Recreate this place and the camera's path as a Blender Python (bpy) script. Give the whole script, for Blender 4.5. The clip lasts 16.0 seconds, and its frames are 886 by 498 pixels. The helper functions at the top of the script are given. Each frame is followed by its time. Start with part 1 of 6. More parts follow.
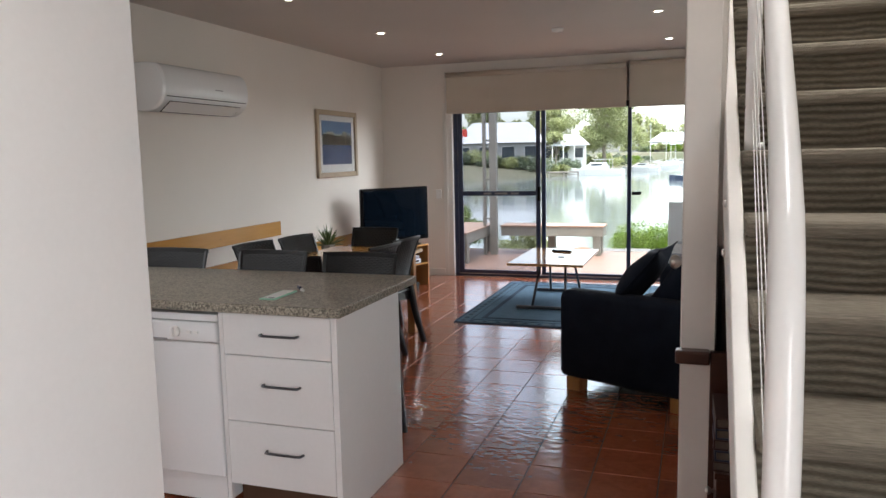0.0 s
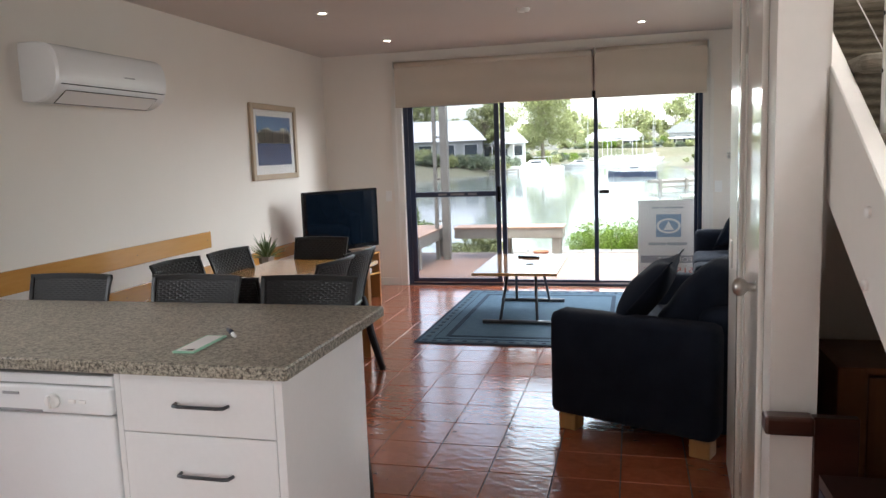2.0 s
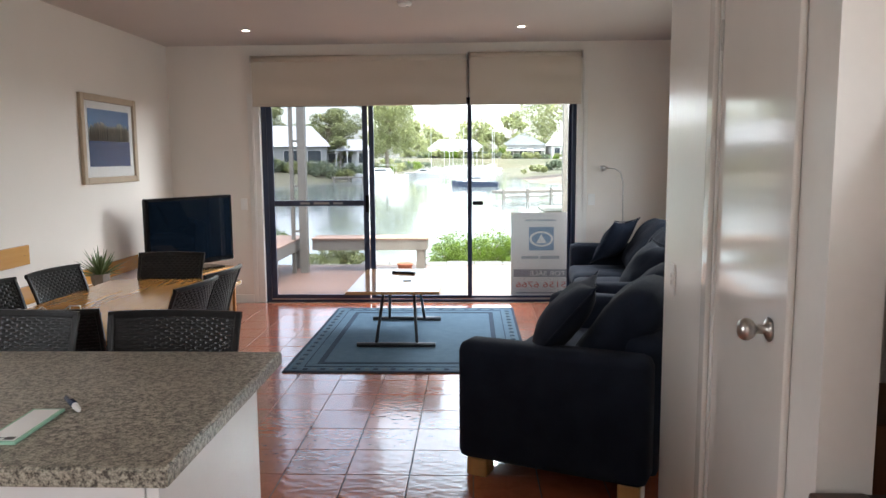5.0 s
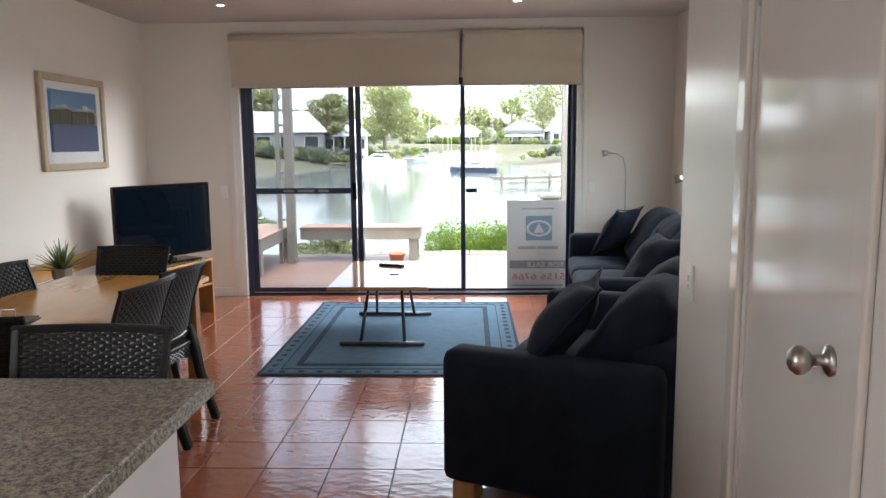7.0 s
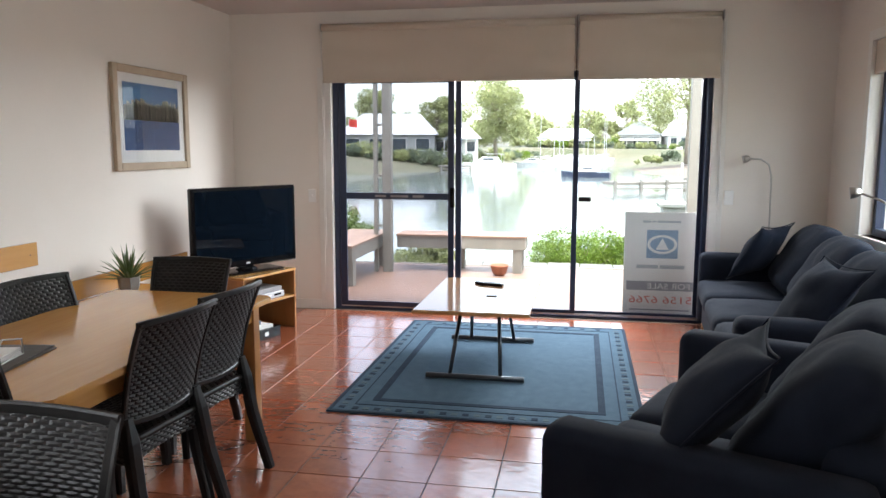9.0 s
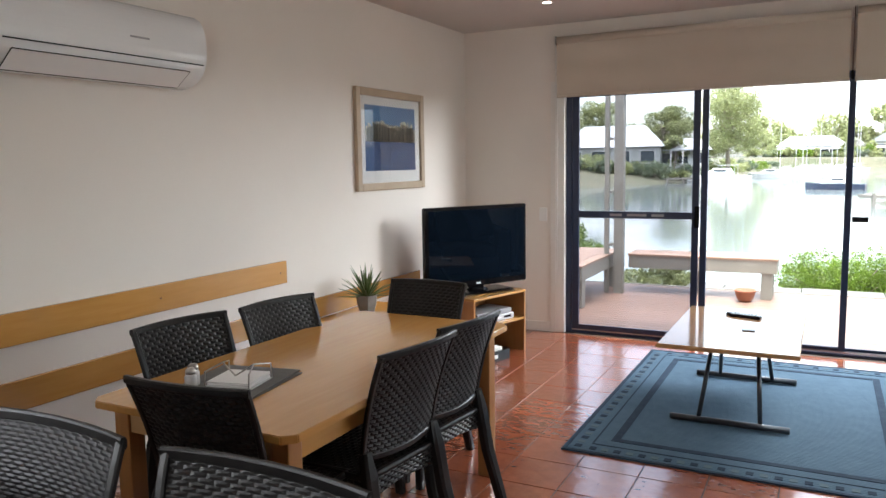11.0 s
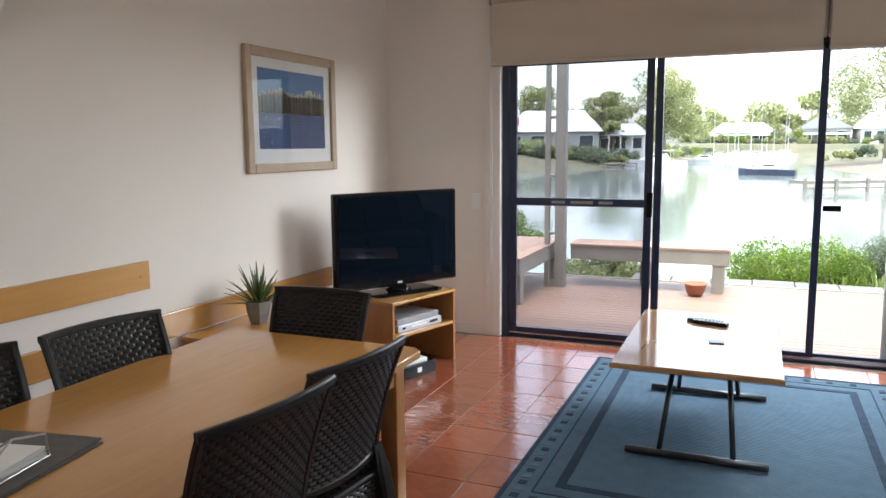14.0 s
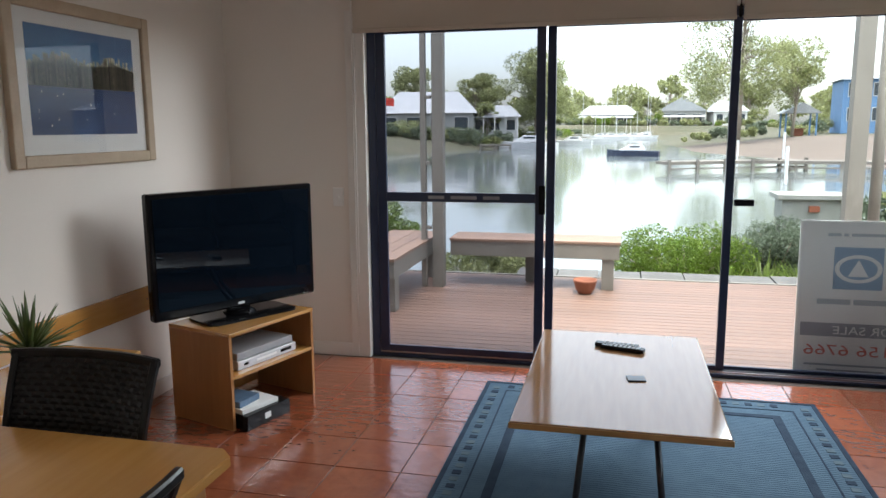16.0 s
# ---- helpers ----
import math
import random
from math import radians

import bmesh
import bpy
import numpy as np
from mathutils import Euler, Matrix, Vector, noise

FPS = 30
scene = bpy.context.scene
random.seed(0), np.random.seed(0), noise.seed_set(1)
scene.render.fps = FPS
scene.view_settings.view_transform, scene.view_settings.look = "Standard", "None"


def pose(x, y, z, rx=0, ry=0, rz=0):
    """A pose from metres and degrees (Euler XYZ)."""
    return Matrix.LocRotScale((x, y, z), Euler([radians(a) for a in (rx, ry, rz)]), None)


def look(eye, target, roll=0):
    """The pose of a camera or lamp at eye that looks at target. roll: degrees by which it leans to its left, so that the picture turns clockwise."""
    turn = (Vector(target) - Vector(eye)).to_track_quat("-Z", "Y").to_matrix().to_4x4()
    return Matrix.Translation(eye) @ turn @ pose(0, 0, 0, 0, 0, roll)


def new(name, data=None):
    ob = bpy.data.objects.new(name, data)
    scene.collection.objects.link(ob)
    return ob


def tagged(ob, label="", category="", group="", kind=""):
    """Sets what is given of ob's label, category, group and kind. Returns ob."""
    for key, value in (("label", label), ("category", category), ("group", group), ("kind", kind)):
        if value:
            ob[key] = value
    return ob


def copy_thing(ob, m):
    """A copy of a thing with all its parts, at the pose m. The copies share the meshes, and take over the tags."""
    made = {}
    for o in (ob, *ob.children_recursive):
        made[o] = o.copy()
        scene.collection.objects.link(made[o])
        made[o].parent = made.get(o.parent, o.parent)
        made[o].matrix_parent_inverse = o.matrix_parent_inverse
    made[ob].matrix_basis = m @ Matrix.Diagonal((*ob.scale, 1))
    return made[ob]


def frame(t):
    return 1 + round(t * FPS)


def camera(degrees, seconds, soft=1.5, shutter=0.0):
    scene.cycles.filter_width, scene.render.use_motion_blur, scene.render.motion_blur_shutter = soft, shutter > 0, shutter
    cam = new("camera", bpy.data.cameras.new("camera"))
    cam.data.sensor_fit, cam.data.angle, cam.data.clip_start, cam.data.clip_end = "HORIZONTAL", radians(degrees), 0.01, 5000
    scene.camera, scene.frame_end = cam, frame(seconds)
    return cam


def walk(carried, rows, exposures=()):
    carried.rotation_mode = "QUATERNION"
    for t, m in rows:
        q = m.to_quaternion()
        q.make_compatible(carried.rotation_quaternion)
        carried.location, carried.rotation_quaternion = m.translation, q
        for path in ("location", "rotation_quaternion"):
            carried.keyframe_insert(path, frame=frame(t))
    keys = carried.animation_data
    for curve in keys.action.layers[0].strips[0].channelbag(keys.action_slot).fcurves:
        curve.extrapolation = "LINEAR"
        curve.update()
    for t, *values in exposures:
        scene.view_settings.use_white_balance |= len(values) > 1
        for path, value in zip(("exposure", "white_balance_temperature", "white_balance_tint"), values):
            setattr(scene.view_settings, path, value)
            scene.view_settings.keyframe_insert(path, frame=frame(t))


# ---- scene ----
cam = camera(61.6, 16.0)
PATH = [
    (0, (-0.226, 0.899, 1.479), (-0.873, 2.775, 1.233), -1.2),
    (0.5, (-0.31, 1.106, 1.47), (-0.96, 2.982, 1.228), -1.4),
    (1, (-0.394, 1.284, 1.468), (-1.047, 3.158, 1.224), -1.5),
    (1.5, (-0.527, 1.458, 1.478), (-1.128, 3.35, 1.229), -2.3),
    (2, (-0.612, 1.632, 1.467), (-1.106, 3.553, 1.215), -2.0),
    (2.5, (-0.687, 1.84, 1.467), (-1.114, 3.778, 1.218), -1.8),
    (3, (-0.783, 1.975, 1.469), (-1.114, 3.932, 1.224), -1.9),
    (3.5, (-0.922, 2.051, 1.472), (-1.151, 4.023, 1.23), -1.7),
    (4, (-0.973, 2.088, 1.471), (-1.117, 4.068, 1.233), -1.3),
    (6.5, (-0.944, 2.401, 1.454), (-1.001, 4.383, 1.193), -0.2),
    (7, (-0.918, 2.574, 1.453), (-0.991, 4.553, 1.175), -0.5),
    (7.5, (-0.918, 2.791, 1.462), (-1.025, 4.767, 1.174), -0.6),
    (8, (-0.948, 2.986, 1.459), (-1.101, 4.959, 1.171), -0.4),
    (8.5, (-0.915, 3.192, 1.463), (-1.157, 5.157, 1.177), -0.1),
    (9, (-0.935, 3.361, 1.441), (-1.296, 5.31, 1.172), 0.1),
    (9.5, (-0.965, 3.456, 1.456), (-1.488, 5.369, 1.201), -0.1),
    (10, (-1.06, 3.53, 1.483), (-1.739, 5.395, 1.239), -0.5),
    (12.5, (-1.186, 3.781, 1.439), (-2.236, 5.469, 1.218), -1.0),
    (13, (-1.286, 3.966, 1.446), (-2.218, 5.719, 1.204), -0.9),
    (13.5, (-1.32, 4.201, 1.425), (-2.166, 5.995, 1.167), -0.7),
    (14, (-1.359, 4.423, 1.427), (-2.127, 6.25, 1.154), -0.5),
    (14.5, (-1.454, 4.644, 1.43), (-2.136, 6.501, 1.137), -0.4),
    (15, (-1.506, 4.839, 1.436), (-2.119, 6.718, 1.128), -0.3),
    (15.5, (-1.543, 5.079, 1.42), (-2.08, 6.98, 1.108), -0.6),
    (16, (-1.587, 5.313, 1.445), (-2.043, 7.233, 1.121), -0.4),
]
walk(cam, [(t, look(eye, target, roll)) for t, eye, target, roll in PATH], exposures=[(0, 2.7), (1.5, 2.93), (3.5, 3.02), (7, 3.02), (9, 3.12), (10, 3.13), (12.5, 3.13), (14.5, 2.85), (15.5, 2.5), (16, 2.25)])

# ---- light ----
world = bpy.data.worlds.new("overcast_sky")
world.use_nodes = True
scene.world = world
wn = world.node_tree.nodes
sky = wn.new("ShaderNodeTexSky")
sky.sky_type = "NISHITA"
sky.sun_disc = False
sky.sun_elevation, sky.sun_rotation = radians(80), radians(160)
sky.air_density, sky.dust_density, sky.ozone_density = 1.0, 3.0, 1.0
cloud = wn.new("ShaderNodeHueSaturation")
cloud.inputs["Saturation"].default_value = 0.5
world.node_tree.links.new(sky.outputs["Color"], cloud.inputs["Color"])
world.node_tree.links.new(cloud.outputs["Color"], wn["Background"].inputs["Color"])
wn["Background"].inputs["Strength"].default_value = 0.15


def lamp(name, kind, m, energy, colour, **more):
    data = bpy.data.lights.new(name, kind)
    data.energy, data.color = energy, colour
    if "angle" in more:
        data.angle = radians(more["angle"])
    if "size" in more:
        data.shape, data.size, data.size_y = "RECTANGLE", more["size"][0], more["size"][1]
    if "radius" in more:
        data.shadow_soft_size = more["radius"]
    if "spread" in more:
        data.spread = radians(more["spread"])
    if "cone" in more:
        data.spot_size, data.spot_blend = radians(more["cone"]), 0.6
    ob = new(name, data)
    ob.matrix_basis = m
    return ob


lamp("sun", "SUN", look((6, -4, 42), (0, 0, 0)), 1.5, (1.0, 0.97, 0.93), angle=40)
lamp("door_skylight", "AREA", look((0.0, 10.6, 2.5), (-2.8, 6.6, 0.4)), 31, (0.92, 0.96, 1.0), size=(2.0, 1.2), spread=150)
lamp("side_window_skylight", "AREA", look((1.22, 7.2, 1.5), (-2.0, 7.0, 0.6)), 3.4, (0.95, 0.98, 1.0), size=(1.9, 1.1))
# Added fill from the entry side, for a guessed, unseen opening.
lamp("entry_fill", "AREA", look((0.93, -0.35, 1.25), (-2.2, 0.9, 0.8)), 8.5, (0.93, 0.97, 1.0), size=(1.2, 1.9), spread=140)
# Added fill that brightens the treads from above; its source is made up.
lamp("stairwell_fill", "AREA", look((0.42, 3.4, 4.98), (0.42, 3.39, 0.0)), 2.2, (0.96, 0.98, 1.0), size=(0.6, 1.6))
# Added fill from the kitchen side; no window is known there.
lamp("kitchen_fill", "AREA", look((-3.98, 2.9, 1.55), (-0.2, 3.9, 0.9)), 2.2, (0.98, 0.98, 1.0), size=(1.0, 0.9))


# ---- materials ----
def mat(name, a, b=None, rough=0.5, scale=6.0, stretch=(1, 1, 1), bump=0.0, grain=80.0, metal=0.0, coat=0.0, vary=0.0, per="object", fine=0.35, spec=0.5, sheen=0.0, rough2=None, edges=(0.32, 0.68)):
    """A surface whose colour wanders from a to b at two scales, with fine relief."""
    m = bpy.data.materials.new(name)
    m.use_nodes = True
    n, l = m.node_tree.nodes, m.node_tree.links
    p = n["Principled BSDF"]
    p.inputs["Roughness"].default_value, p.inputs["Metallic"].default_value = rough, metal
    p.inputs["Coat Weight"].default_value, p.inputs["Coat Roughness"].default_value = coat, 0.12
    p.inputs["Specular IOR Level"].default_value = spec
    p.inputs["Sheen Weight"].default_value = sheen
    b = b or tuple(c * 0.8 for c in a)
    tc, mp = n.new("ShaderNodeTexCoord"), n.new("ShaderNodeMapping")
    mp.inputs["Scale"].default_value = stretch
    l.new(tc.outputs["Object"], mp.inputs["Vector"])
    big, small = n.new("ShaderNodeTexNoise"), n.new("ShaderNodeTexNoise")
    big.inputs["Scale"].default_value, big.inputs["Detail"].default_value = scale, 5
    small.inputs["Scale"].default_value, small.inputs["Detail"].default_value = grain, 4
    for t in (big, small):
        l.new(mp.outputs["Vector"], t.inputs["Vector"])
    mixf = n.new("ShaderNodeMix")
    mixf.inputs[0].default_value = fine
    l.new(big.outputs["Fac"], mixf.inputs[2])
    l.new(small.outputs["Fac"], mixf.inputs[3])
    ramp = n.new("ShaderNodeValToRGB")
    ramp.color_ramp.elements[0].position, ramp.color_ramp.elements[1].position = edges
    ramp.color_ramp.elements[0].color, ramp.color_ramp.elements[1].color = (*a, 1), (*b, 1)
    l.new(mixf.outputs[0], ramp.inputs["Fac"])
    out = ramp.outputs["Color"]
    if vary:
        hue = n.new("ShaderNodeHueSaturation")
        if per == "object":
            rnd = n.new("ShaderNodeObjectInfo").outputs["Random"]
        else:
            rnd = n.new("ShaderNodeNewGeometry").outputs["Random Per Island"]
        rng = n.new("ShaderNodeMapRange")
        rng.inputs["To Min"].default_value, rng.inputs["To Max"].default_value = 1 - vary, 1 + vary
        l.new(rnd, rng.inputs["Value"])
        l.new(rng.outputs["Result"], hue.inputs["Value"])
        l.new(out, hue.inputs["Color"])
        out = hue.outputs["Color"]
    l.new(out, p.inputs["Base Color"])
    if rough2 is not None:
        rr = n.new("ShaderNodeMapRange")
        rr.inputs["From Min"].default_value, rr.inputs["From Max"].default_value = 0.3, 0.7
        rr.inputs["To Min"].default_value, rr.inputs["To Max"].default_value = rough, rough2
        l.new(mixf.outputs[0], rr.inputs["Value"])
        l.new(rr.outputs["Result"], p.inputs["Roughness"])
    if bump:
        bm_ = n.new("ShaderNodeBump")
        bm_.inputs["Strength"].default_value, bm_.inputs["Distance"].default_value = bump, 0.004
        l.new(mixf.outputs[0], bm_.inputs["Height"])
        l.new(bm_.outputs["Normal"], p.inputs["Normal"])
    return m


def clear(name, colour=(1, 1, 1), through_=0.9, rough=0.0, shine=0.016):
    """Thin flat glass, mesh or film: part lets light straight through, part shines."""
    m = bpy.data.materials.new(name)
    m.use_nodes = True
    n, l = m.node_tree.nodes, m.node_tree.links
    n.remove(n["Principled BSDF"])
    tr, gl, mx, fr = n.new("ShaderNodeBsdfTransparent"), n.new("ShaderNodeBsdfGlossy"), n.new("ShaderNodeMixShader"), n.new("ShaderNodeLayerWeight")
    pw, ad = n.new("ShaderNodeMath"), n.new("ShaderNodeMath")
    pw.operation, ad.operation = "POWER", "MULTIPLY_ADD"
    pw.inputs[1].default_value = 5.0
    ad.inputs[1].default_value, ad.inputs[2].default_value = shine * 20, shine
    tr.inputs["Color"].default_value = (*[c * through_ for c in colour], 1)
    gl.inputs["Roughness"].default_value = rough
    l.new(fr.outputs["Facing"], pw.inputs[0])
    l.new(pw.outputs[0], ad.inputs[0])
    l.new(ad.outputs[0], mx.inputs["Fac"])
    l.new(tr.outputs["BSDF"], mx.inputs[1])
    l.new(gl.outputs["BSDF"], mx.inputs[2])
    l.new(mx.outputs["Shader"], n["Material Output"].inputs["Surface"])
    return m


def glow(name, colour, strength):
    m = bpy.data.materials.new(name)
    m.use_nodes = True
    p = m.node_tree.nodes["Principled BSDF"]
    p.inputs["Base Color"].default_value = (0.8, 0.8, 0.8, 1)
    p.inputs["Emission Color"].default_value, p.inputs["Emission Strength"].default_value = (*colour, 1), strength
    return m


def leafy(name, a, b, scale=4.0, vary=0.35):
    """Leaves: a matt face that also lets light through from behind."""
    m = mat(name, a, b, 0.5, scale, vary=vary, per="island")
    n, l = m.node_tree.nodes, m.node_tree.links
    p, t_, x = n["Principled BSDF"], n.new("ShaderNodeBsdfTranslucent"), n.new("ShaderNodeMixShader")
    l.new(p.inputs["Base Color"].links[0].from_socket, t_.inputs["Color"])
    x.inputs["Fac"].default_value = 0.55
    l.new(p.outputs["BSDF"], x.inputs[1])
    l.new(t_.outputs["BSDF"], x.inputs[2])
    l.new(x.outputs["Shader"], n["Material Output"].inputs["Surface"])
    return m


WALL = mat("wall_paint", (0.765, 0.71, 0.65), (0.725, 0.67, 0.61), 0.55, 1.5, bump=0.06, grain=220)
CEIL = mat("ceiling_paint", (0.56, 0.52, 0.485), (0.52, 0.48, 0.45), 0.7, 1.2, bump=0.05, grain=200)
TRIM = mat("trim_enamel", (0.76, 0.735, 0.695), (0.72, 0.70, 0.66), 0.3, 3, bump=0.03, grain=40)
GLOSS = mat("door_enamel", (0.72, 0.69, 0.645), (0.69, 0.66, 0.615), 0.10, 2, bump=0.012, grain=14, spec=0.5)
WHITE = mat("white_laminate", (0.78, 0.77, 0.76), (0.74, 0.73, 0.72), 0.35, 3, bump=0.02, grain=60)
APPL = mat("white_appliance_enamel", (0.80, 0.80, 0.80), (0.77, 0.77, 0.77), 0.22, 2, bump=0.01)
PLASTIC_W = mat("white_plastic", (0.80, 0.79, 0.77), (0.75, 0.74, 0.72), 0.35, 4, bump=0.01)
GREY_PL = mat("grey_plastic", (0.35, 0.35, 0.36), (0.28, 0.28, 0.29), 0.4, 6)
BLACK = mat("black_plastic", (0.005, 0.005, 0.006), (0.008, 0.008, 0.009), 0.12, 8, bump=0.01, spec=0.2)
SCREEN = mat("dark_screen_glass", (0.003, 0.006, 0.011), (0.004, 0.008, 0.014), 0.02, 2, spec=0.3)
TILE = mat("terracotta_tile", (0.37, 0.110, 0.050), (0.27, 0.072, 0.032), 0.15, 12, bump=0.75, grain=34, vary=0.18, spec=0.7, rough2=0.27, fine=0.35, coat=0.9)
def bumped_coat(m):
    """Soft hand-pressed dimples under a glaze that follows them."""
    n, l = m.node_tree.nodes, m.node_tree.links
    p = n["Principled BSDF"]
    tc, mp, nz, bp = n.new("ShaderNodeTexCoord"), n.new("ShaderNodeMapping"), n.new("ShaderNodeTexNoise"), n.new("ShaderNodeBump")
    mp.inputs["Scale"].default_value = (14, 25, 1)
    nz.inputs["Scale"].default_value, nz.inputs["Detail"].default_value = 1.0, 1.2
    bp.inputs["Strength"].default_value, bp.inputs["Distance"].default_value = 0.48, 0.004
    l.new(tc.outputs["Object"], mp.inputs["Vector"])
    l.new(mp.outputs["Vector"], nz.inputs["Vector"])
    l.new(nz.outputs["Fac"], bp.inputs["Height"])
    l.new(bp.outputs["Normal"], p.inputs["Normal"])
    l.new(bp.outputs["Normal"], p.inputs["Coat Normal"])


bumped_coat(TILE)
GROUT = mat("grey_grout", (0.095, 0.072, 0.058), (0.06, 0.045, 0.036), 0.85, 12, bump=0.2)
STONE = mat("speckled_laminate", (0.050, 0.042, 0.033), (0.46, 0.42, 0.34), 0.30, 95, bump=0.03, grain=230, fine=0.45, edges=(0.40, 0.60))
OAK = mat("honey_timber", (0.54, 0.285, 0.085), (0.43, 0.205, 0.05), 0.20, 5, (1, 0.10, 1), bump=0.05, grain=45, vary=0.08, spec=0.5, coat=0.35)
OAKX = mat("honey_timber_crossways", (0.56, 0.34, 0.15), (0.44, 0.25, 0.09), 0.30, 5, (0.10, 1, 1), bump=0.06, grain=45, vary=0.08)
# Upright honey timber, its colour darkened to put shade on sides and legs.
OAKZ_SHADED = mat("honey_timber_upright_shaded", (0.43, 0.20, 0.065), (0.31, 0.135, 0.04), 0.36, 5, (1, 1, 0.10), bump=0.06, grain=45, vary=0.08)
BEECH = mat("pale_tabletop_veneer", (0.34, 0.19, 0.09), (0.26, 0.13, 0.055), 0.10, 5, (1, 0.10, 1), bump=0.02, grain=40, spec=0.5, coat=0.5)
PINE = mat("pine_leg", (0.55, 0.30, 0.11), (0.38, 0.18, 0.05), 0.4, 8, (1, 1, 0.2), bump=0.1, grain=40)
DARKWOOD = mat("dark_red_timber", (0.06, 0.018, 0.010), (0.03, 0.010, 0.006), 0.3, 8, (0.2, 1, 1), bump=0.08, grain=50)
MIDWOOD = mat("brown_timber", (0.24, 0.10, 0.04), (0.15, 0.055, 0.02), 0.4, 6, (1, 1, 0.15), bump=0.08, grain=50)
WICKER = mat("charcoal_resin_wicker", (0.0065, 0.0058, 0.0058), (0.012, 0.0108, 0.0108), 0.36, 30, bump=0.10, grain=160, spec=0.32)
FABRIC = mat("charcoal_upholstery", (0.0075, 0.0108, 0.0200), (0.0140, 0.0190, 0.0320), 0.9, 9, bump=0.5, grain=420, sheen=0.02, spec=0.15)
RUGM = mat("blue_woven_rug", (0.068, 0.118, 0.168), (0.105, 0.168, 0.225), 0.95, 14, (1, 1, 1), bump=0.8, grain=260, spec=0.15, fine=0.6)
def ribbed(m, scale, strength, direction):
    """Fine woven ribs over a cloth, with a little wander."""
    n, l = m.node_tree.nodes, m.node_tree.links
    p = n["Principled BSDF"]
    tc, wv, bp = n.new("ShaderNodeTexCoord"), n.new("ShaderNodeTexWave"), n.new("ShaderNodeBump")
    wv.wave_type, wv.bands_direction = "BANDS", direction
    wv.inputs["Scale"].default_value, wv.inputs["Distortion"].default_value = scale, 2.5
    wv.inputs["Detail"].default_value, wv.inputs["Detail Scale"].default_value = 2.0, 0.8
    l.new(tc.outputs["Object"], wv.inputs["Vector"])
    bp.inputs["Strength"].default_value, bp.inputs["Distance"].default_value = strength, 0.004
    l.new(wv.outputs["Fac"], bp.inputs["Height"])
    l.new(p.inputs["Normal"].links[0].from_socket, bp.inputs["Normal"])
    l.new(bp.outputs["Normal"], p.inputs["Normal"])


ribbed(RUGM, 17.0, 0.6, "Y")
RUGD = mat("dark_blue_rug_band", (0.025, 0.042, 0.068), (0.04, 0.065, 0.095), 0.95, 14, bump=0.8, grain=260, spec=0.15)
RUGL = mat("pale_rug_fleck", (0.125, 0.175, 0.205), (0.10, 0.145, 0.175), 0.95, 14, bump=0.8, grain=260, spec=0.15)
STEEL = mat("brushed_steel", (0.55, 0.53, 0.50), (0.45, 0.43, 0.41), 0.28, 20, metal=1.0, bump=0.02)
WIRE = mat("steel_wire", (0.48, 0.47, 0.455), (0.40, 0.39, 0.38), 0.4, 20, metal=0.7)
GUNMETAL = mat("dark_steel_tube", (0.10, 0.105, 0.115), (0.07, 0.073, 0.08), 0.33, 20, metal=0.8)
NAVY = mat("navy_powdercoat", (0.012, 0.022, 0.055), (0.018, 0.030, 0.068), 0.35, 10, bump=0.03)
BLIND = mat("cream_blind_fabric", (0.56, 0.49, 0.41), (0.52, 0.45, 0.37), 0.8, 3, bump=0.25, grain=500)
CARPET = mat("grey_brown_carpet", (0.115, 0.10, 0.078), (0.235, 0.21, 0.17), 0.97, 20, (0.25, 1, 6), bump=1.0, grain=120, spec=0.1, fine=0.6)
TUBE = mat("white_enamelled_tube", (0.78, 0.77, 0.75), (0.74, 0.73, 0.71), 0.25, 4)
GLASS = clear("window_glass", (0.97, 1.0, 0.99), 0.97)
FLY = clear("insect_screen_mesh", (0.93, 0.96, 1.0), 0.66, 0.6, 0.01)
PICT_GLASS = clear("picture_glass", (1, 1, 1), 0.96, 0.0, 0.055)
LAMPGLOW = glow("downlight_glow", (1.0, 0.93, 0.82), 5)
TERRA = mat("terracotta_pot_clay", (0.26, 0.085, 0.042), (0.19, 0.06, 0.03), 0.7, 9, bump=0.1)
CEMENT = mat("grey_pot_cement", (0.28, 0.26, 0.24), (0.20, 0.185, 0.17), 0.8, 12, bump=0.2)
LEAF = mat("dark_green_leaf", (0.075, 0.12, 0.03), (0.13, 0.19, 0.065), 0.45, 20, vary=0.3, per="island")
PAPER = mat("white_paper", (0.82, 0.82, 0.80), (0.78, 0.78, 0.76), 0.7, 6)
MINT = mat("mint_paper_edge", (0.36, 0.62, 0.47), (0.30, 0.55, 0.41), 0.7, 6)
DECK = mat("reddish_decking", (0.185, 0.112, 0.083), (0.135, 0.08, 0.058), 0.5, 5, (0.12, 1, 1), bump=0.3, grain=60, vary=0.16)
# Weathered cream paint, darkened in the colour so posts and benches look backlit.
OUTWHITE_SHADED = mat("weathered_cream_paint_shaded", (0.215, 0.20, 0.172), (0.165, 0.153, 0.13), 0.6, 5, bump=0.1)
OUTTOP = mat("weathered_bench_timber", (0.27, 0.172, 0.122), (0.20, 0.126, 0.09), 0.65, 5, (0.12, 1, 1), bump=0.25, grain=60, vary=0.1)
CONC = mat("grey_paving", (0.12, 0.115, 0.11), (0.075, 0.072, 0.067), 0.85, 6, bump=0.3)
GRASS = mat("shore_ground", (0.040, 0.048, 0.022), (0.10, 0.085, 0.055), 0.95, 0.12, bump=0.3, grain=3)
SAND = mat("brown_beach_gravel", (0.13, 0.10, 0.08), (0.085, 0.066, 0.052), 0.95, 0.3, bump=0.4, grain=5)
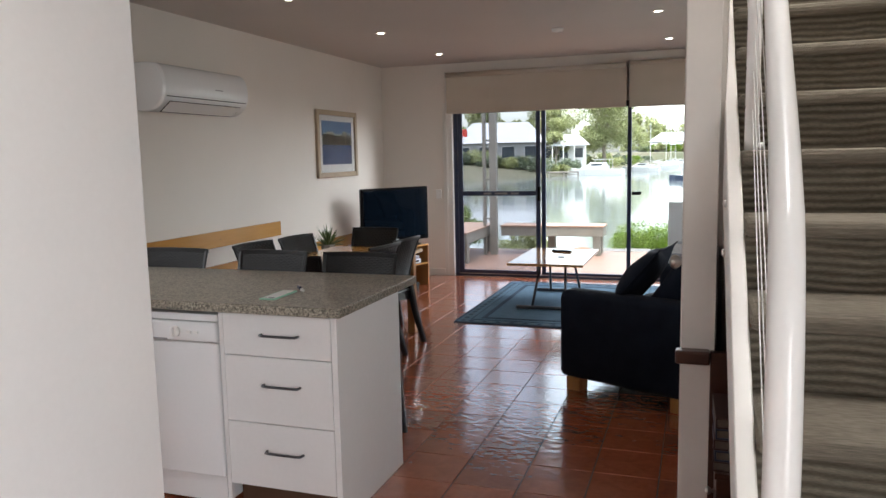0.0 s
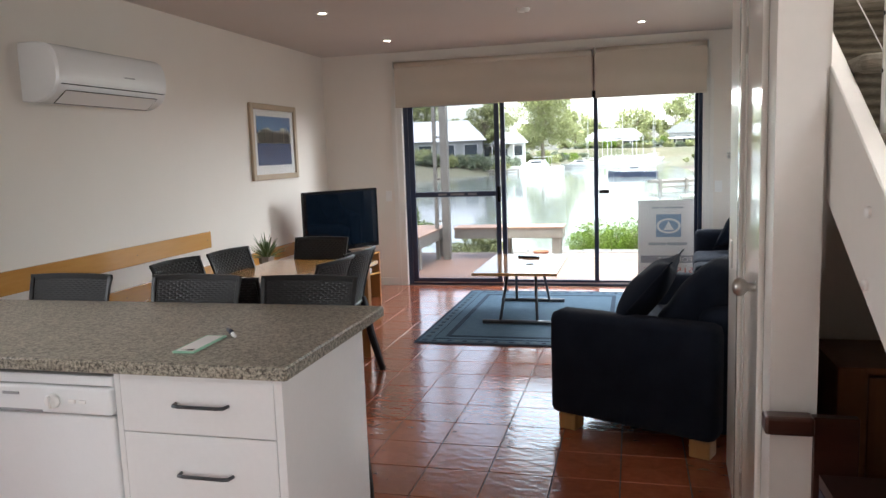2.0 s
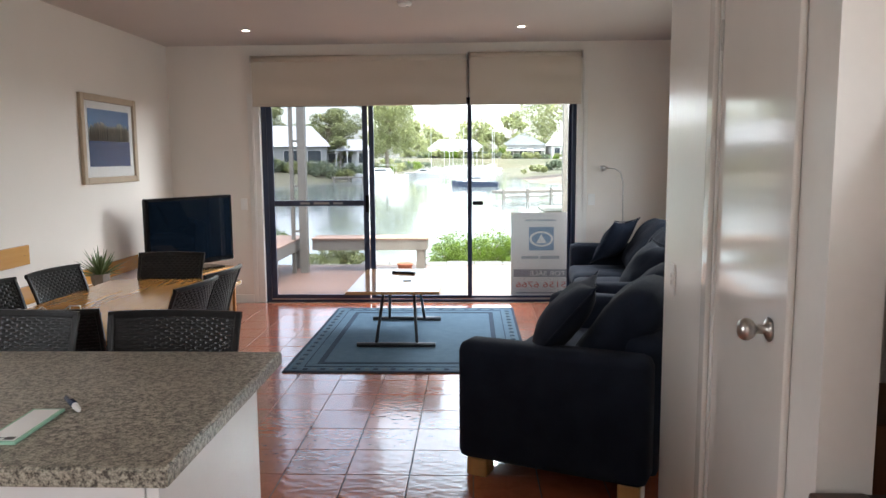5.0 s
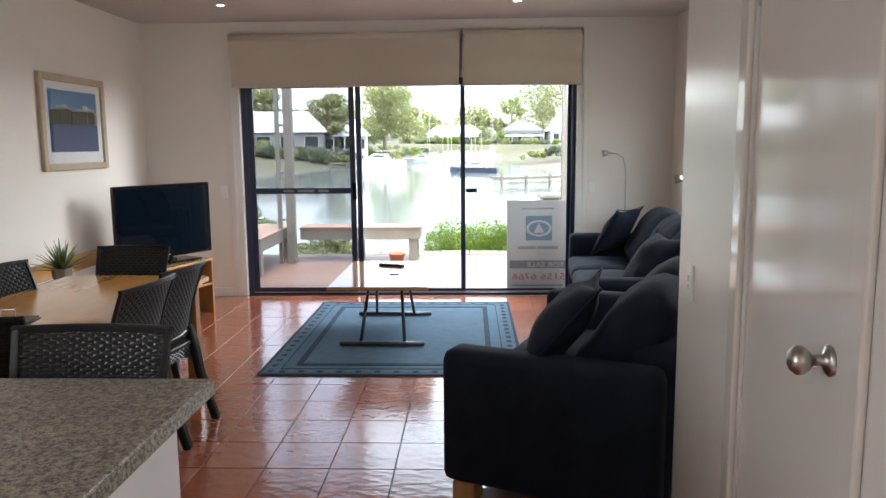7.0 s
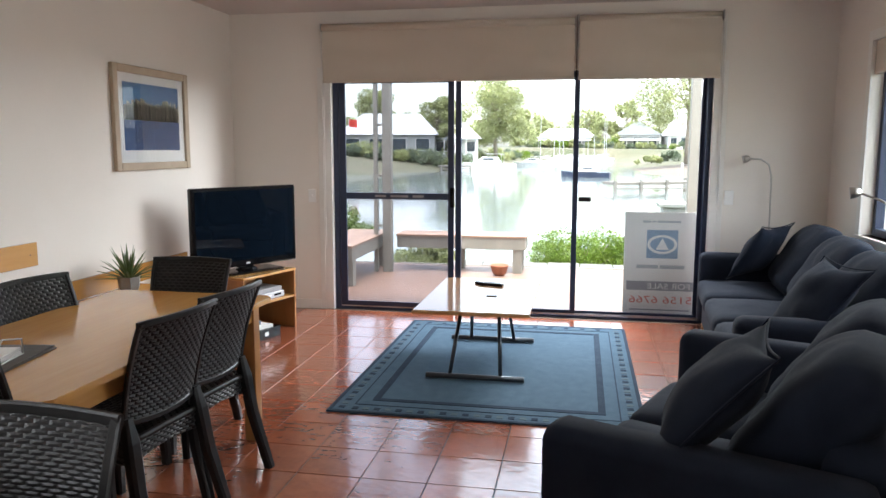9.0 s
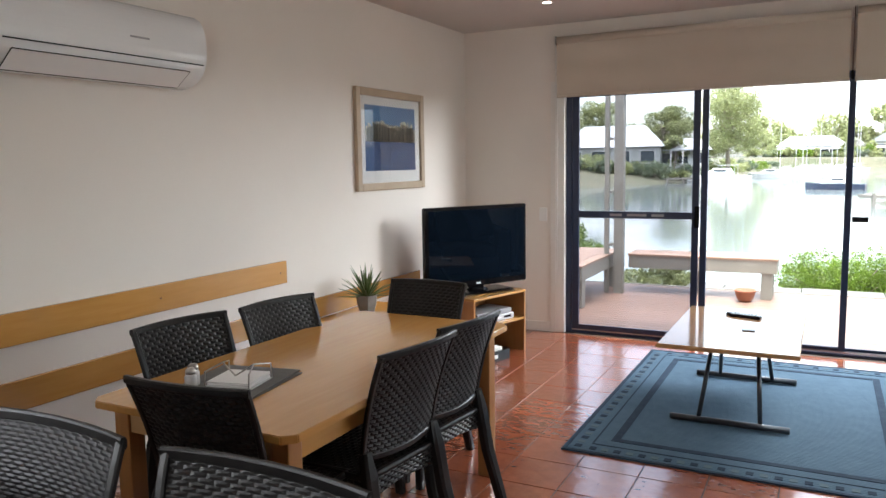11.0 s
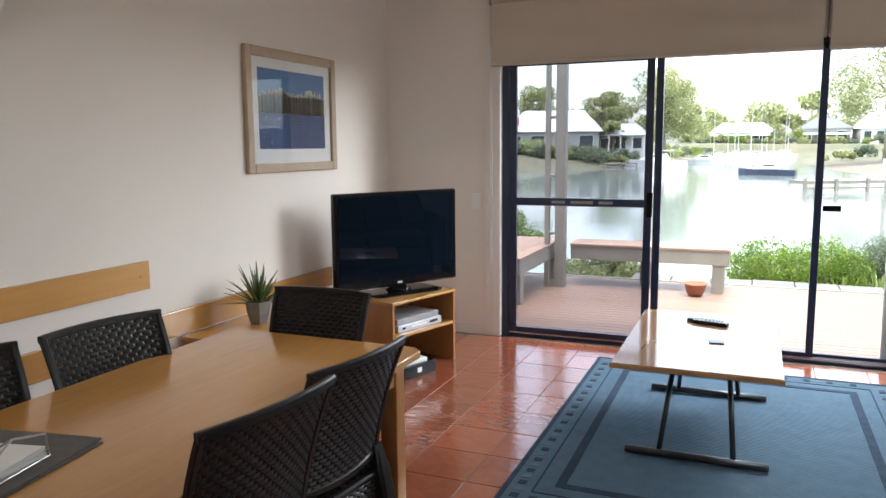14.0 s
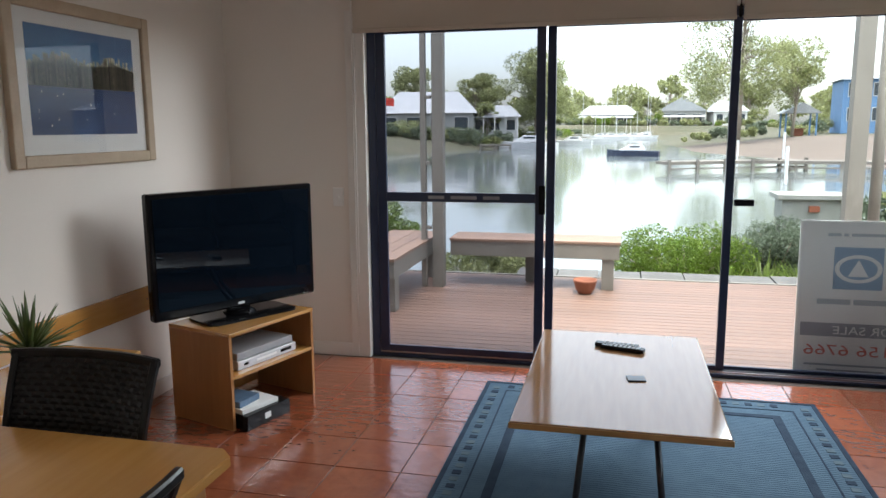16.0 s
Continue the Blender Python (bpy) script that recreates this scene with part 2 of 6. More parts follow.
BUSHY = leafy("bright_green_leaf", (0.08, 0.145, 0.010), (0.155, 0.22, 0.026))
BUSHG = leafy("grey_green_leaf", (0.085, 0.115, 0.07), (0.16, 0.19, 0.13))
STRAP = leafy("strappy_green_leaf", (0.10, 0.155, 0.03), (0.19, 0.24, 0.065))
GUM = leafy("gum_tree_leaf", (0.21, 0.235, 0.095), (0.31, 0.325, 0.16), 0.6, 0.4)
BARK = mat("pale_bark", (0.34, 0.29, 0.23), (0.20, 0.165, 0.13), 0.9, 4, (1, 1, 0.3), bump=0.4)
ROOFM = mat("pale_metal_roof", (0.34, 0.35, 0.36), (0.27, 0.28, 0.29), 0.45, 0.8)
RENDERW = mat("white_house_wall", (0.66, 0.65, 0.62), (0.60, 0.59, 0.56), 0.8, 0.5)
RENDERB = mat("blue_house_wall", (0.12, 0.24, 0.42), (0.10, 0.20, 0.36), 0.7, 0.5)
RENDERG = mat("grey_house_wall", (0.33, 0.325, 0.31), (0.27, 0.265, 0.25), 0.8, 0.5)
DARKGLASS = mat("dark_house_window", (0.03, 0.04, 0.05), (0.05, 0.06, 0.07), 0.1, 2)
HULL = mat("white_boat_hull", (0.62, 0.62, 0.62), (0.55, 0.55, 0.55), 0.25, 1)
HULLB = mat("dark_blue_hull", (0.02, 0.03, 0.06), (0.03, 0.04, 0.075), 0.25, 1)
JETTY = mat("grey_jetty_timber", (0.19, 0.17, 0.145), (0.12, 0.105, 0.09), 0.85, 2, bump=0.2)

# House wall painted near black to stand for deep verandah shadow.
VERANDAH_SHADE = mat("verandah_shade_wall", (0.025, 0.027, 0.03), (0.015, 0.016, 0.018), 0.3, 0.6)


def cord_carpet():
    """Corded pile: wavering ribs that run across the step."""
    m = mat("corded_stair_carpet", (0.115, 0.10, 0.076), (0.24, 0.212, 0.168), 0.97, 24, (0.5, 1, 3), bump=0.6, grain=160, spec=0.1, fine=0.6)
    n, l = m.node_tree.nodes, m.node_tree.links
    p = n["Principled BSDF"]
    tc, wv, mx = n.new("ShaderNodeTexCoord"), n.new("ShaderNodeTexWave"), n.new("ShaderNodeMix")
    wv.wave_type, wv.bands_direction = "BANDS", "Z"
    wv.inputs["Scale"].default_value, wv.inputs["Distortion"].default_value = 13.0, 5.0
    wv.inputs["Detail"].default_value, wv.inputs["Detail Scale"].default_value = 2.0, 0.35
    l.new(tc.outputs["Object"], wv.inputs["Vector"])
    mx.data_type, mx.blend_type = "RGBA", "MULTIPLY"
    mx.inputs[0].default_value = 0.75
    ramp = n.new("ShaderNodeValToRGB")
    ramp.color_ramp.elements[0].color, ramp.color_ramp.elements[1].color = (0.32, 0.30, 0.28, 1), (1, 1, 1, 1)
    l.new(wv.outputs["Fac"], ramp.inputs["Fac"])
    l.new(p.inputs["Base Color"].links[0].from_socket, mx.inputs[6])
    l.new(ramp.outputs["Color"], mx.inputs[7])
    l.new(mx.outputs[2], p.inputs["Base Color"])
    bp = n.new("ShaderNodeBump")
    bp.inputs["Strength"].default_value, bp.inputs["Distance"].default_value = 0.8, 0.004
    l.new(wv.outputs["Fac"], bp.inputs["Height"])
    l.new(bp.outputs["Normal"], p.inputs["Normal"])
    return m


CORD = cord_carpet()


def water_material():
    m = bpy.data.materials.new("calm_water")
    m.use_nodes = True
    n, l = m.node_tree.nodes, m.node_tree.links
    p = n["Principled BSDF"]
    p.inputs["Base Color"].default_value = (0.13, 0.15, 0.15, 1)
    p.inputs["Roughness"].default_value, p.inputs["IOR"].default_value = 0.08, 1.34
    tc, mp, nz, bp = n.new("ShaderNodeTexCoord"), n.new("ShaderNodeMapping"), n.new("ShaderNodeTexNoise"), n.new("ShaderNodeBump")
    mp.inputs["Scale"].default_value = (0.35, 1.0, 1.0)
    nz.inputs["Scale"].default_value, nz.inputs["Detail"].default_value = 1.3, 4
    bp.inputs["Strength"].default_value, bp.inputs["Distance"].default_value = 0.10, 0.06
    l.new(tc.outputs["Object"], mp.inputs["Vector"])
    l.new(mp.outputs["Vector"], nz.inputs["Vector"])
    l.new(nz.outputs["Fac"], bp.inputs["Height"])
    l.new(bp.outputs["Normal"], p.inputs["Normal"])
    return m


WATER = water_material()


# ---- building helpers ----
def mesh_of(name, bm, material, smooth=False):
    me = bpy.data.meshes.new(name)
    bm.normal_update()
    bm.to_mesh(me)
    bm.free()
    if smooth:
        for f in me.polygons:
            f.use_smooth = True
    me.materials.append(material)
    return me


def part(name, bm, material, parent=None, label="", smooth=False):
    """One mesh object, in world measures, under a thing or a part of it."""
    ob = new(name, mesh_of(name, bm, material, smooth))
    if parent is not None:
        ob.parent = parent
        if parent.type == "EMPTY":
            ob.matrix_parent_inverse = parent.matrix_basis.inverted()
    return tagged(ob, label) if label else ob


def thing(name, at, label, category, group=""):
    ob = new(name)
    ob.empty_display_size = 0.1
    ob.matrix_basis = at if isinstance(at, Matrix) else pose(*at)
    return tagged(ob, label, category, group)


def structure(name, bm, material, label, category="", smooth=False):
    return tagged(part(name, bm, material, None, "", smooth), label, category or name.split("_")[0], "", "structure")


def box(bm, x0, x1, y0, y1, z0, z1, bevel=0.0, m=None, seg=2):
    vs = [bm.verts.new((x, y, z)) for z in (z0, z1) for y in (y0, y1) for x in (x0, x1)]
    fs = [bm.faces.new([vs[i] for i in q]) for q in ((0, 2, 3, 1), (4, 5, 7, 6), (0, 1, 5, 4), (2, 6, 7, 3), (0, 4, 6, 2), (1, 3, 7, 5))]
    if bevel:
        got = bmesh.ops.bevel(bm, geom=list({e for f in fs for e in f.edges}), offset=bevel, segments=seg, profile=0.5, affect="EDGES")
        vs = list({v for f in got["faces"] for v in f.verts} | {v for v in vs if v.is_valid})
    if m is not None:
        bmesh.ops.transform(bm, matrix=m, verts=[v for v in vs if v.is_valid])
    return bm


def boxes(*rows, bevel=0.0, m=None):
    bm = bmesh.new()
    for r in rows:
        box(bm, *r, bevel=bevel, m=m)
    return bm


def tube(bm, path, r, seg=10, closed=False, radii=None):
    """A round bar along a path of points."""
    pts = [Vector(p) for p in path]
    n = len(pts)
    rings = []
    side = None
    for i, p in enumerate(pts):
        a = pts[(i - 1) % n] if closed or i else p
        b = pts[(i + 1) % n] if closed or i < n - 1 else p
        d = (b - a).normalized()
        if side is None:
            side = d.orthogonal().normalized()
        side = (side - d * side.dot(d)).normalized()
        up = d.cross(side)
        rr = radii[i] if radii else r
        rings.append([bm.verts.new(p + (side * math.cos(2 * math.pi * k / seg) + up * math.sin(2 * math.pi * k / seg)) * rr) for k in range(seg)])
    for i in range(n if closed else n - 1):
        u, v = rings[i], rings[(i + 1) % n]
        for k in range(seg):
            bm.faces.new((u[k], u[(k + 1) % seg], v[(k + 1) % seg], v[k]))
    if not closed:
        bm.faces.new(rings[0][::-1])
        bm.faces.new(rings[-1])
    return bm


def tubes(r, *paths, seg=8):
    bm = bmesh.new()
    for p in paths:
        tube(bm, p, r, seg)
    return bm


def lathe(profile, at=(0, 0, 0), seg=24, m=None):
    """A turned body from (radius, height) pairs."""
    bm = bmesh.new()
    rings = []
    for r, z in profile:
        rings.append([bm.verts.new((at[0] + r * math.cos(2 * math.pi * k / seg), at[1] + r * math.sin(2 * math.pi * k / seg), at[2] + z)) for k in range(seg)])
    for u, v in zip(rings, rings[1:]):
        for k in range(seg):
            bm.faces.new((u[k], u[(k + 1) % seg], v[(k + 1) % seg], v[k]))
    bm.faces.new(rings[0][::-1])
    bm.faces.new(rings[-1])
    if m is not None:
        bmesh.ops.transform(bm, matrix=m, verts=bm.verts)
    return bm


def pillow(bm, w, h, d, m, n=12, pinch=0.35, full=2, soft=0.05):
    """A stuffed cushion, w by h, d thick in the middle, with pulled corners."""
    for s in (1, -1):
        g = []
        for j in range(n + 1):
            row = []
            for i in range(n + 1):
                u, v = 2 * i / n - 1, 2 * j / n - 1
                k = max(0.0, (1 - u ** full) * (1 - v ** full)) ** 0.62
                q = 1 - pinch * 0.22 * ((1 - abs(u)) * abs(v) ** 2) * 0.6
                x = u * w / 2 * (1 - 0.06 * (1 - v * v) * abs(u) * pinch * 2)
                y = v * h / 2 * (1 - 0.06 * (1 - u * u) * abs(v) * pinch * 2)
                wob = noise.noise((x * 7, y * 7, d * 31 + s + m.translation.y * 3)) * 0.020 + noise.noise((x * 19, y * 6, s + m.translation.y * 5)) * 0.006
                q *= 1 - soft * u * u * v * v
                row.append(bm.verts.new(m @ Vector((x * q, y * q, s * (d / 2 * k + wob * k)))))
            g.append(row)
        for j in range(n):
            for i in range(n):
                f = (g[j][i], g[j][i + 1], g[j + 1][i + 1], g[j + 1][i])
                bm.faces.new(f if s > 0 else f[::-1])
    bmesh.ops.remove_doubles(bm, verts=bm.verts, dist=0.0015)
    return bm


# ---- the shell of the house ----
LEFT, RIGHT, FAR, BACK, TOP = -4.02, 0.98, 9.66, -1.6, 2.60
# The opening at y 2.35 to 3.42 is invented for the added kitchen-side lamp.
structure("wall_west", boxes((LEFT - 0.2, LEFT, BACK - 0.2, 2.35, -0.1, TOP + 0.1), (LEFT - 0.2, LEFT, 3.42, FAR + 0.3, -0.1, TOP + 0.1), (LEFT - 0.2, LEFT, 2.35, 3.42, -0.1, 1.05), (LEFT - 0.2, LEFT, 2.35, 3.42, 2.05, TOP + 0.1)), WALL, "cream painted plaster wall behind the dining table", "wall")
structure("wall_north", boxes((LEFT, -3.17, FAR, FAR + 0.22, -0.1, TOP + 0.1), (0.145, RIGHT + 0.2, FAR, FAR + 0.22, -0.1, TOP + 0.1), (-3.17, 0.145, FAR, FAR + 0.22, 2.075, TOP + 0.1)), WALL,
          "cream painted wall around the glass sliding door", "wall")
WY0, WY1, WZ0, WZ1 = 6.5, 8.93, 0.85, 2.16
# The opening at y -1.0 to 0.3 is unseen, added for the entry lamp.
structure("wall_east", boxes((RIGHT, RIGHT + 0.2, BACK - 0.2, -1.0, -0.1, 5.2), (RIGHT, RIGHT + 0.2, 0.3, WY0, -0.1, 5.2), (RIGHT, RIGHT + 0.2, -1.0, 0.3, 2.25, 5.2), (RIGHT, RIGHT + 0.2, WY1, FAR, -0.1, TOP + 0.1), (RIGHT, RIGHT + 0.2, WY0, WY1, -0.1, WZ0), (RIGHT, RIGHT + 0.2, WY0, WY1, WZ1, TOP + 0.1)), WALL,
          "cream painted wall with a window beside the sofas", "wall")
structure("wall_south", boxes((LEFT, RIGHT, BACK - 0.2, BACK, -0.1, TOP + 0.1)), WALL,
          "cream painted wall at the entry", "wall")
structure("wall_kitchen", boxes((-2.3, -1.54, 0.4, 2.42, 0, TOP), bevel=0.004), WHITE, "smooth white wall end beside the kitchen", "wall")
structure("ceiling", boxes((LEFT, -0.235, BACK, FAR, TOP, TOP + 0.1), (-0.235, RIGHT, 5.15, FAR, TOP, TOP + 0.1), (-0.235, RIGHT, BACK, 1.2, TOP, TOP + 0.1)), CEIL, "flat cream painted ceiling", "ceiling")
# The hole over the stairs is invented to hold the added overhead lamp.
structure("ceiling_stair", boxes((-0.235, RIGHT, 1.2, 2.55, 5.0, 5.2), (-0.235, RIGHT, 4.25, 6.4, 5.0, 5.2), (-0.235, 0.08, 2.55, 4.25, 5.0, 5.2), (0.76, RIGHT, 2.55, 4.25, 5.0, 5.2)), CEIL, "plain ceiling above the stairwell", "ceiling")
structure("wall_stair_upper", boxes((-0.435, -0.235, 1.2, 5.15, TOP + 0.1, 5.0), (-0.235, RIGHT, 6.2, 6.4, TOP + 0.1, 5.0), (-0.235, RIGHT, 1.0, 1.2, TOP + 0.1, 5.0)), WALL, "plain wall of the upper stairwell", "wall")
# the wall between the stairs and the living room, with the cupboard door
DY0, DY1, DZ = 3.83, 4.46, 2.03
WT = pose(-0.262, 3.8, 0, 0, 0, -3.0) @ pose(0.235, -3.8, 0)
structure("wall_stair", boxes((-0.235, -0.125, 3.62, DY0, 0, TOP), (-0.126, -0.108, 3.66, DY0, 1.15, TOP), (-0.235, -0.165, DY1, 5.15, 0, TOP), (-0.235, -0.165, DY0, DY1, DZ, TOP), (-0.165, RIGHT + 0.1, 5.05, 5.15, 0, TOP), m=WT), TRIM,
          "cream painted wall enclosing the cupboard under the stairs", "wall")
floor_ = structure("floor", boxes((LEFT - 0.1, RIGHT + 0.1, BACK - 0.1, FAR + 0.1, -0.12, -0.004)), GROUT, "grey grouted bed under the terracotta floor tiles", "floor")
structure("baseboard", boxes((LEFT, LEFT + 0.014, 4.4, FAR, 0, 0.085), (LEFT + 0.014, -3.215, FAR - 0.014, FAR, 0, 0.085), (0.185, RIGHT, FAR - 0.014, FAR, 0, 0.085), (RIGHT - 0.014, RIGHT, 5.15, FAR - 0.014, 0, 0.085),
             bevel=0.003), TRIM, "cream painted skirting board", "baseboard")


# ---- the glass sliding door, blinds and window ----
def sliding_door():
    d = tagged(new("door_1"), "navy aluminium sliding glass door with an insect screen to the deck", "door", "", "structure")
    y0, y1 = 9.70, 9.80
    part("door_frame", boxes((-3.095, -3.045, y0, y1, 0, 2.075), (0.045, 0.082, y0, y1, 0, 2.075), (-3.045, 0.045, y0, y1, 2.025, 2.075), (-3.045, 0.045, y0, y1, 0, 0.022), bevel=0.002), NAVY, d)
    part("door_track", boxes((-3.045, 0.045, y0 + 0.012, y0 + 0.02, 0.022, 0.032), (-3.045, 0.045, y0 + 0.05, y0 + 0.058, 0.022, 0.032)), STEEL, d)
    # screen panel in front, sliding panel behind it, fixed pane at the end
    s = part("screen_frame", boxes((-3.043, -2.985, y0 + 0.004, y0 + 0.028, 0.033, 2.025), (-2.068, -2.016, y0 + 0.004, y0 + 0.028, 0.033, 2.025), (-2.985, -2.068, y0 + 0.004, y0 + 0.028, 0.033, 0.075),
                                   (-2.985, -2.068, y0 + 0.004, y0 + 0.028, 1.995, 2.025), (-2.985, -2.068, y0 + 0.004, y0 + 0.028, 0.994, 1.050), bevel=0.003), NAVY, d)
    for z0, z1 in ((0.075, 0.994), (1.050, 1.995)):
        part("insect_screen", boxes((-2.985, -2.068, y0 + 0.015, y0 + 0.0165, z0, z1)), FLY, s).visible_shadow = False
    part("rail_label", boxes((-2.72, -2.62, y0 + 0.002, y0 + 0.0042, 1.012, 1.032), (-2.58, -2.42, y0 + 0.002, y0 + 0.0042, 1.012, 1.032), (-2.38, -2.28, y0 + 0.002, y0 + 0.0042, 1.012, 1.032)), GREY_PL, s)
    h = part("door_handle", boxes((-2.046, -2.008, y0 - 0.012, y0 + 0.004, 0.93, 1.10), bevel=0.006), BLACK, s, "black screen door latch")
    part("latch_lever", boxes((-2.036, -2.018, y0 - 0.032, y0 - 0.012, 0.97, 1.00), (-2.036, -2.018, y0 - 0.022, y0 - 0.012, 1.03, 1.06), bevel=0.003), BLACK, h)
    g = part("sliding_panel_frame", boxes((-2.008, -1.958, y0 + 0.036, y0 + 0.07, 0.033, 2.025), (-1.007, -0.962, y0 + 0.036, y0 + 0.07, 0.033, 2.025), (-1.958, -1.007, y0 + 0.036, y0 + 0.07, 0.033, 0.06),
                                          (-1.958, -1.007, y0 + 0.036, y0 + 0.07, 2.006, 2.025), bevel=0.003), NAVY, d)
    part("glass_pane", boxes((-1.958, -1.007, y0 + 0.05, y0 + 0.056, 0.06, 2.006)), GLASS, g).visible_shadow = False
    x = part("fixed_panel_frame", boxes((-0.962, 0.045, y0 + 0.074, y0 + 0.095, 0.022, 0.05), (-0.962, 0.045, y0 + 0.074, y0 + 0.095, 2.006, 2.025), (0.012, 0.045, y0 + 0.074, y0 + 0.095, 0.05, 2.006), bevel=0.003), NAVY, d)
    part("glass_pane", boxes((-0.962, 0.012, y0 + 0.082, y0 + 0.088, 0.05, 2.006)), GLASS, x).visible_shadow = False
    part("door_lock", boxes((-0.955, -0.85, y0 + 0.03, y0 + 0.074, 0.995, 1.035), bevel=0.005), BLACK, x, "small black door lock")
    return d


sliding_door()
structure("trim_door", boxes((-3.17, -3.095, FAR - 0.012, 9.80, 0, 2.075), (0.082, 0.145, FAR - 0.012, 9.80, 0, 2.075), (-3.215, -3.17, FAR - 0.014, FAR, 0, 2.13), (0.145, 0.185, FAR - 0.014, FAR, 0, 2.13), (-3.17, 0.145, FAR - 0.014, FAR, 2.075, 2.13), bevel=0.002),
          TRIM, "cream painted timber reveal of the sliding door", "trim")


def roller_blind(x0, x1, z0, z1, cord_x, label):
    b = thing("roller_blind", ((x0 + x1) / 2, 9.60, z0), label, "blind", "roller blinds above the door")
    bm = bmesh.new()
    n = 14
    rows = []
    for k in range(n + 1):
        z = z0 + 0.022 + (z1 - 0.05 - z0 - 0.022) * k / n
        y = 9.598 + 0.004 * math.sin(k * 0.9)
        rows.append([bm.verts.new((x, y + 0.002 * math.sin(x * 5 + k), z)) for x in np.linspace(x0 + 0.012, x1 - 0.012, 24)])
    back = [[bm.verts.new(v.co + Vector((0, 0.003, 0))) for v in r] for r in rows]
    for g, flip in ((rows, False), (back, True)):
        for u, v in zip(g, g[1:]):
            for i in range(23):
                f = (u[i], u[i + 1], v[i + 1], v[i])
                bm.faces.new(f[::-1] if flip else f)
    part("blind_fabric", bm, BLIND, b, smooth=True)
    part("hem_bar", boxes((x0 + 0.010, x1 - 0.010, 9.590, 9.606, z0, z0 + 0.026), bevel=0.005), BLIND, b)
    bm = bmesh.new()
    ry = 9.604 if x1 - x0 > 1.5 else 9.622
    tube(bm, [(x0 + 0.012, ry, z1 - 0.035), (x1 - 0.012, ry, z1 - 0.035)], 0.031, 18)
    part("roller_tube", bm, BLIND, b, smooth=True)
    part("bracket", boxes((x0, x0 + 0.008, 9.572, FAR, z1 - 0.07, z1), bevel=0.002), STEEL, b)
    part("bracket", boxes((x1 - 0.008, x1, 9.572, FAR, z1 - 0.07, z1), bevel=0.002), STEEL, b)
    zc = 0.55 if cord_x < -2 else 1.0
    part("bead_chain", tubes(0.0028, [(cord_x, 9.632, z1 - 0.02), (cord_x, 9.634, zc)], [(cord_x + 0.014, 9.632, z1 - 0.02), (cord_x + 0.014, 9.634, zc)], seg=6), PLASTIC_W, b)
    return b


roller_blind(-3.155, -1.003, 1.993, 2.490, -3.166, "wide cream roller blind rolled down above the glass door")
roller_blind(-0.990, 0.122, 1.990, 2.505, 0.134, "narrow cream roller blind rolled down above the fixed pane")
part_pull = thing("blind_pull", (-0.996, 9.59, 2.0), "small dark blind pull hanging between the blinds", "blind pull")
part("pull_cord", tubes(0.003, [(-0.996, 9.59, 2.5), (-0.996, 9.59, 2.07)]), DARKWOOD, part_pull)
part("pull_knob", lathe([(0.004, 0.07), (0.010, 0.05), (0.010, 0.01), (0.005, 0.0)], (-0.996, 9.59, 2.0), 10), BLACK, part_pull)


def side_window():
    w = tagged(new("window_1"), "navy framed side window with a cream raised blind", "window", "", "structure")
    part("window_frame", boxes((1.05, 1.11, WY0, WY0 + 0.05, WZ0, WZ1), (1.05, 1.11, WY1 - 0.05, WY1, WZ0, WZ1), (1.05, 1.11, WY0 + 0.05, WY1 - 0.05, WZ0, WZ0 + 0.05), (1.05, 1.11, WY0 + 0.05, WY1 - 0.05, WZ1 - 0.05, WZ1),
                               (1.05, 1.11, 7.58, 7.64, WZ0 + 0.05, WZ1 - 0.05), (1.05, 1.11, 8.36, 8.40, WZ0 + 0.05, WZ1 - 0.05), bevel=0.003), NAVY, w)
    for a, b in ((WY0 + 0.05, 7.58), (7.64, 8.36), (8.40, WY1 - 0.05)):
        part("glass_pane", boxes((1.078, 1.083, a, b, WZ0 + 0.05, WZ1 - 0.05)), GLASS, w).visible_shadow = False
    part("window_sill", boxes((0.955, 1.05, WY0 - 0.06, WY1 + 0.06, WZ0 - 0.025, WZ0), bevel=0.004), TRIM, w)
    part("architrave", boxes((0.966, 0.98, WY0 - 0.07, WY0, WZ0, WZ1 + 0.07), (0.966, 0.98, WY1, WY1 + 0.07, WZ0, WZ1 + 0.07), (0.966, 0.98, WY0, WY1, WZ1, WZ1 + 0.07), bevel=0.003), TRIM, w)
    part("window_blind", boxes((0.985, 1.02, WY0 + 0.01, WY1 - 0.01, WZ1 - 0.22, WZ1 - 0.002), bevel=0.008), BLIND, w)


side_window()


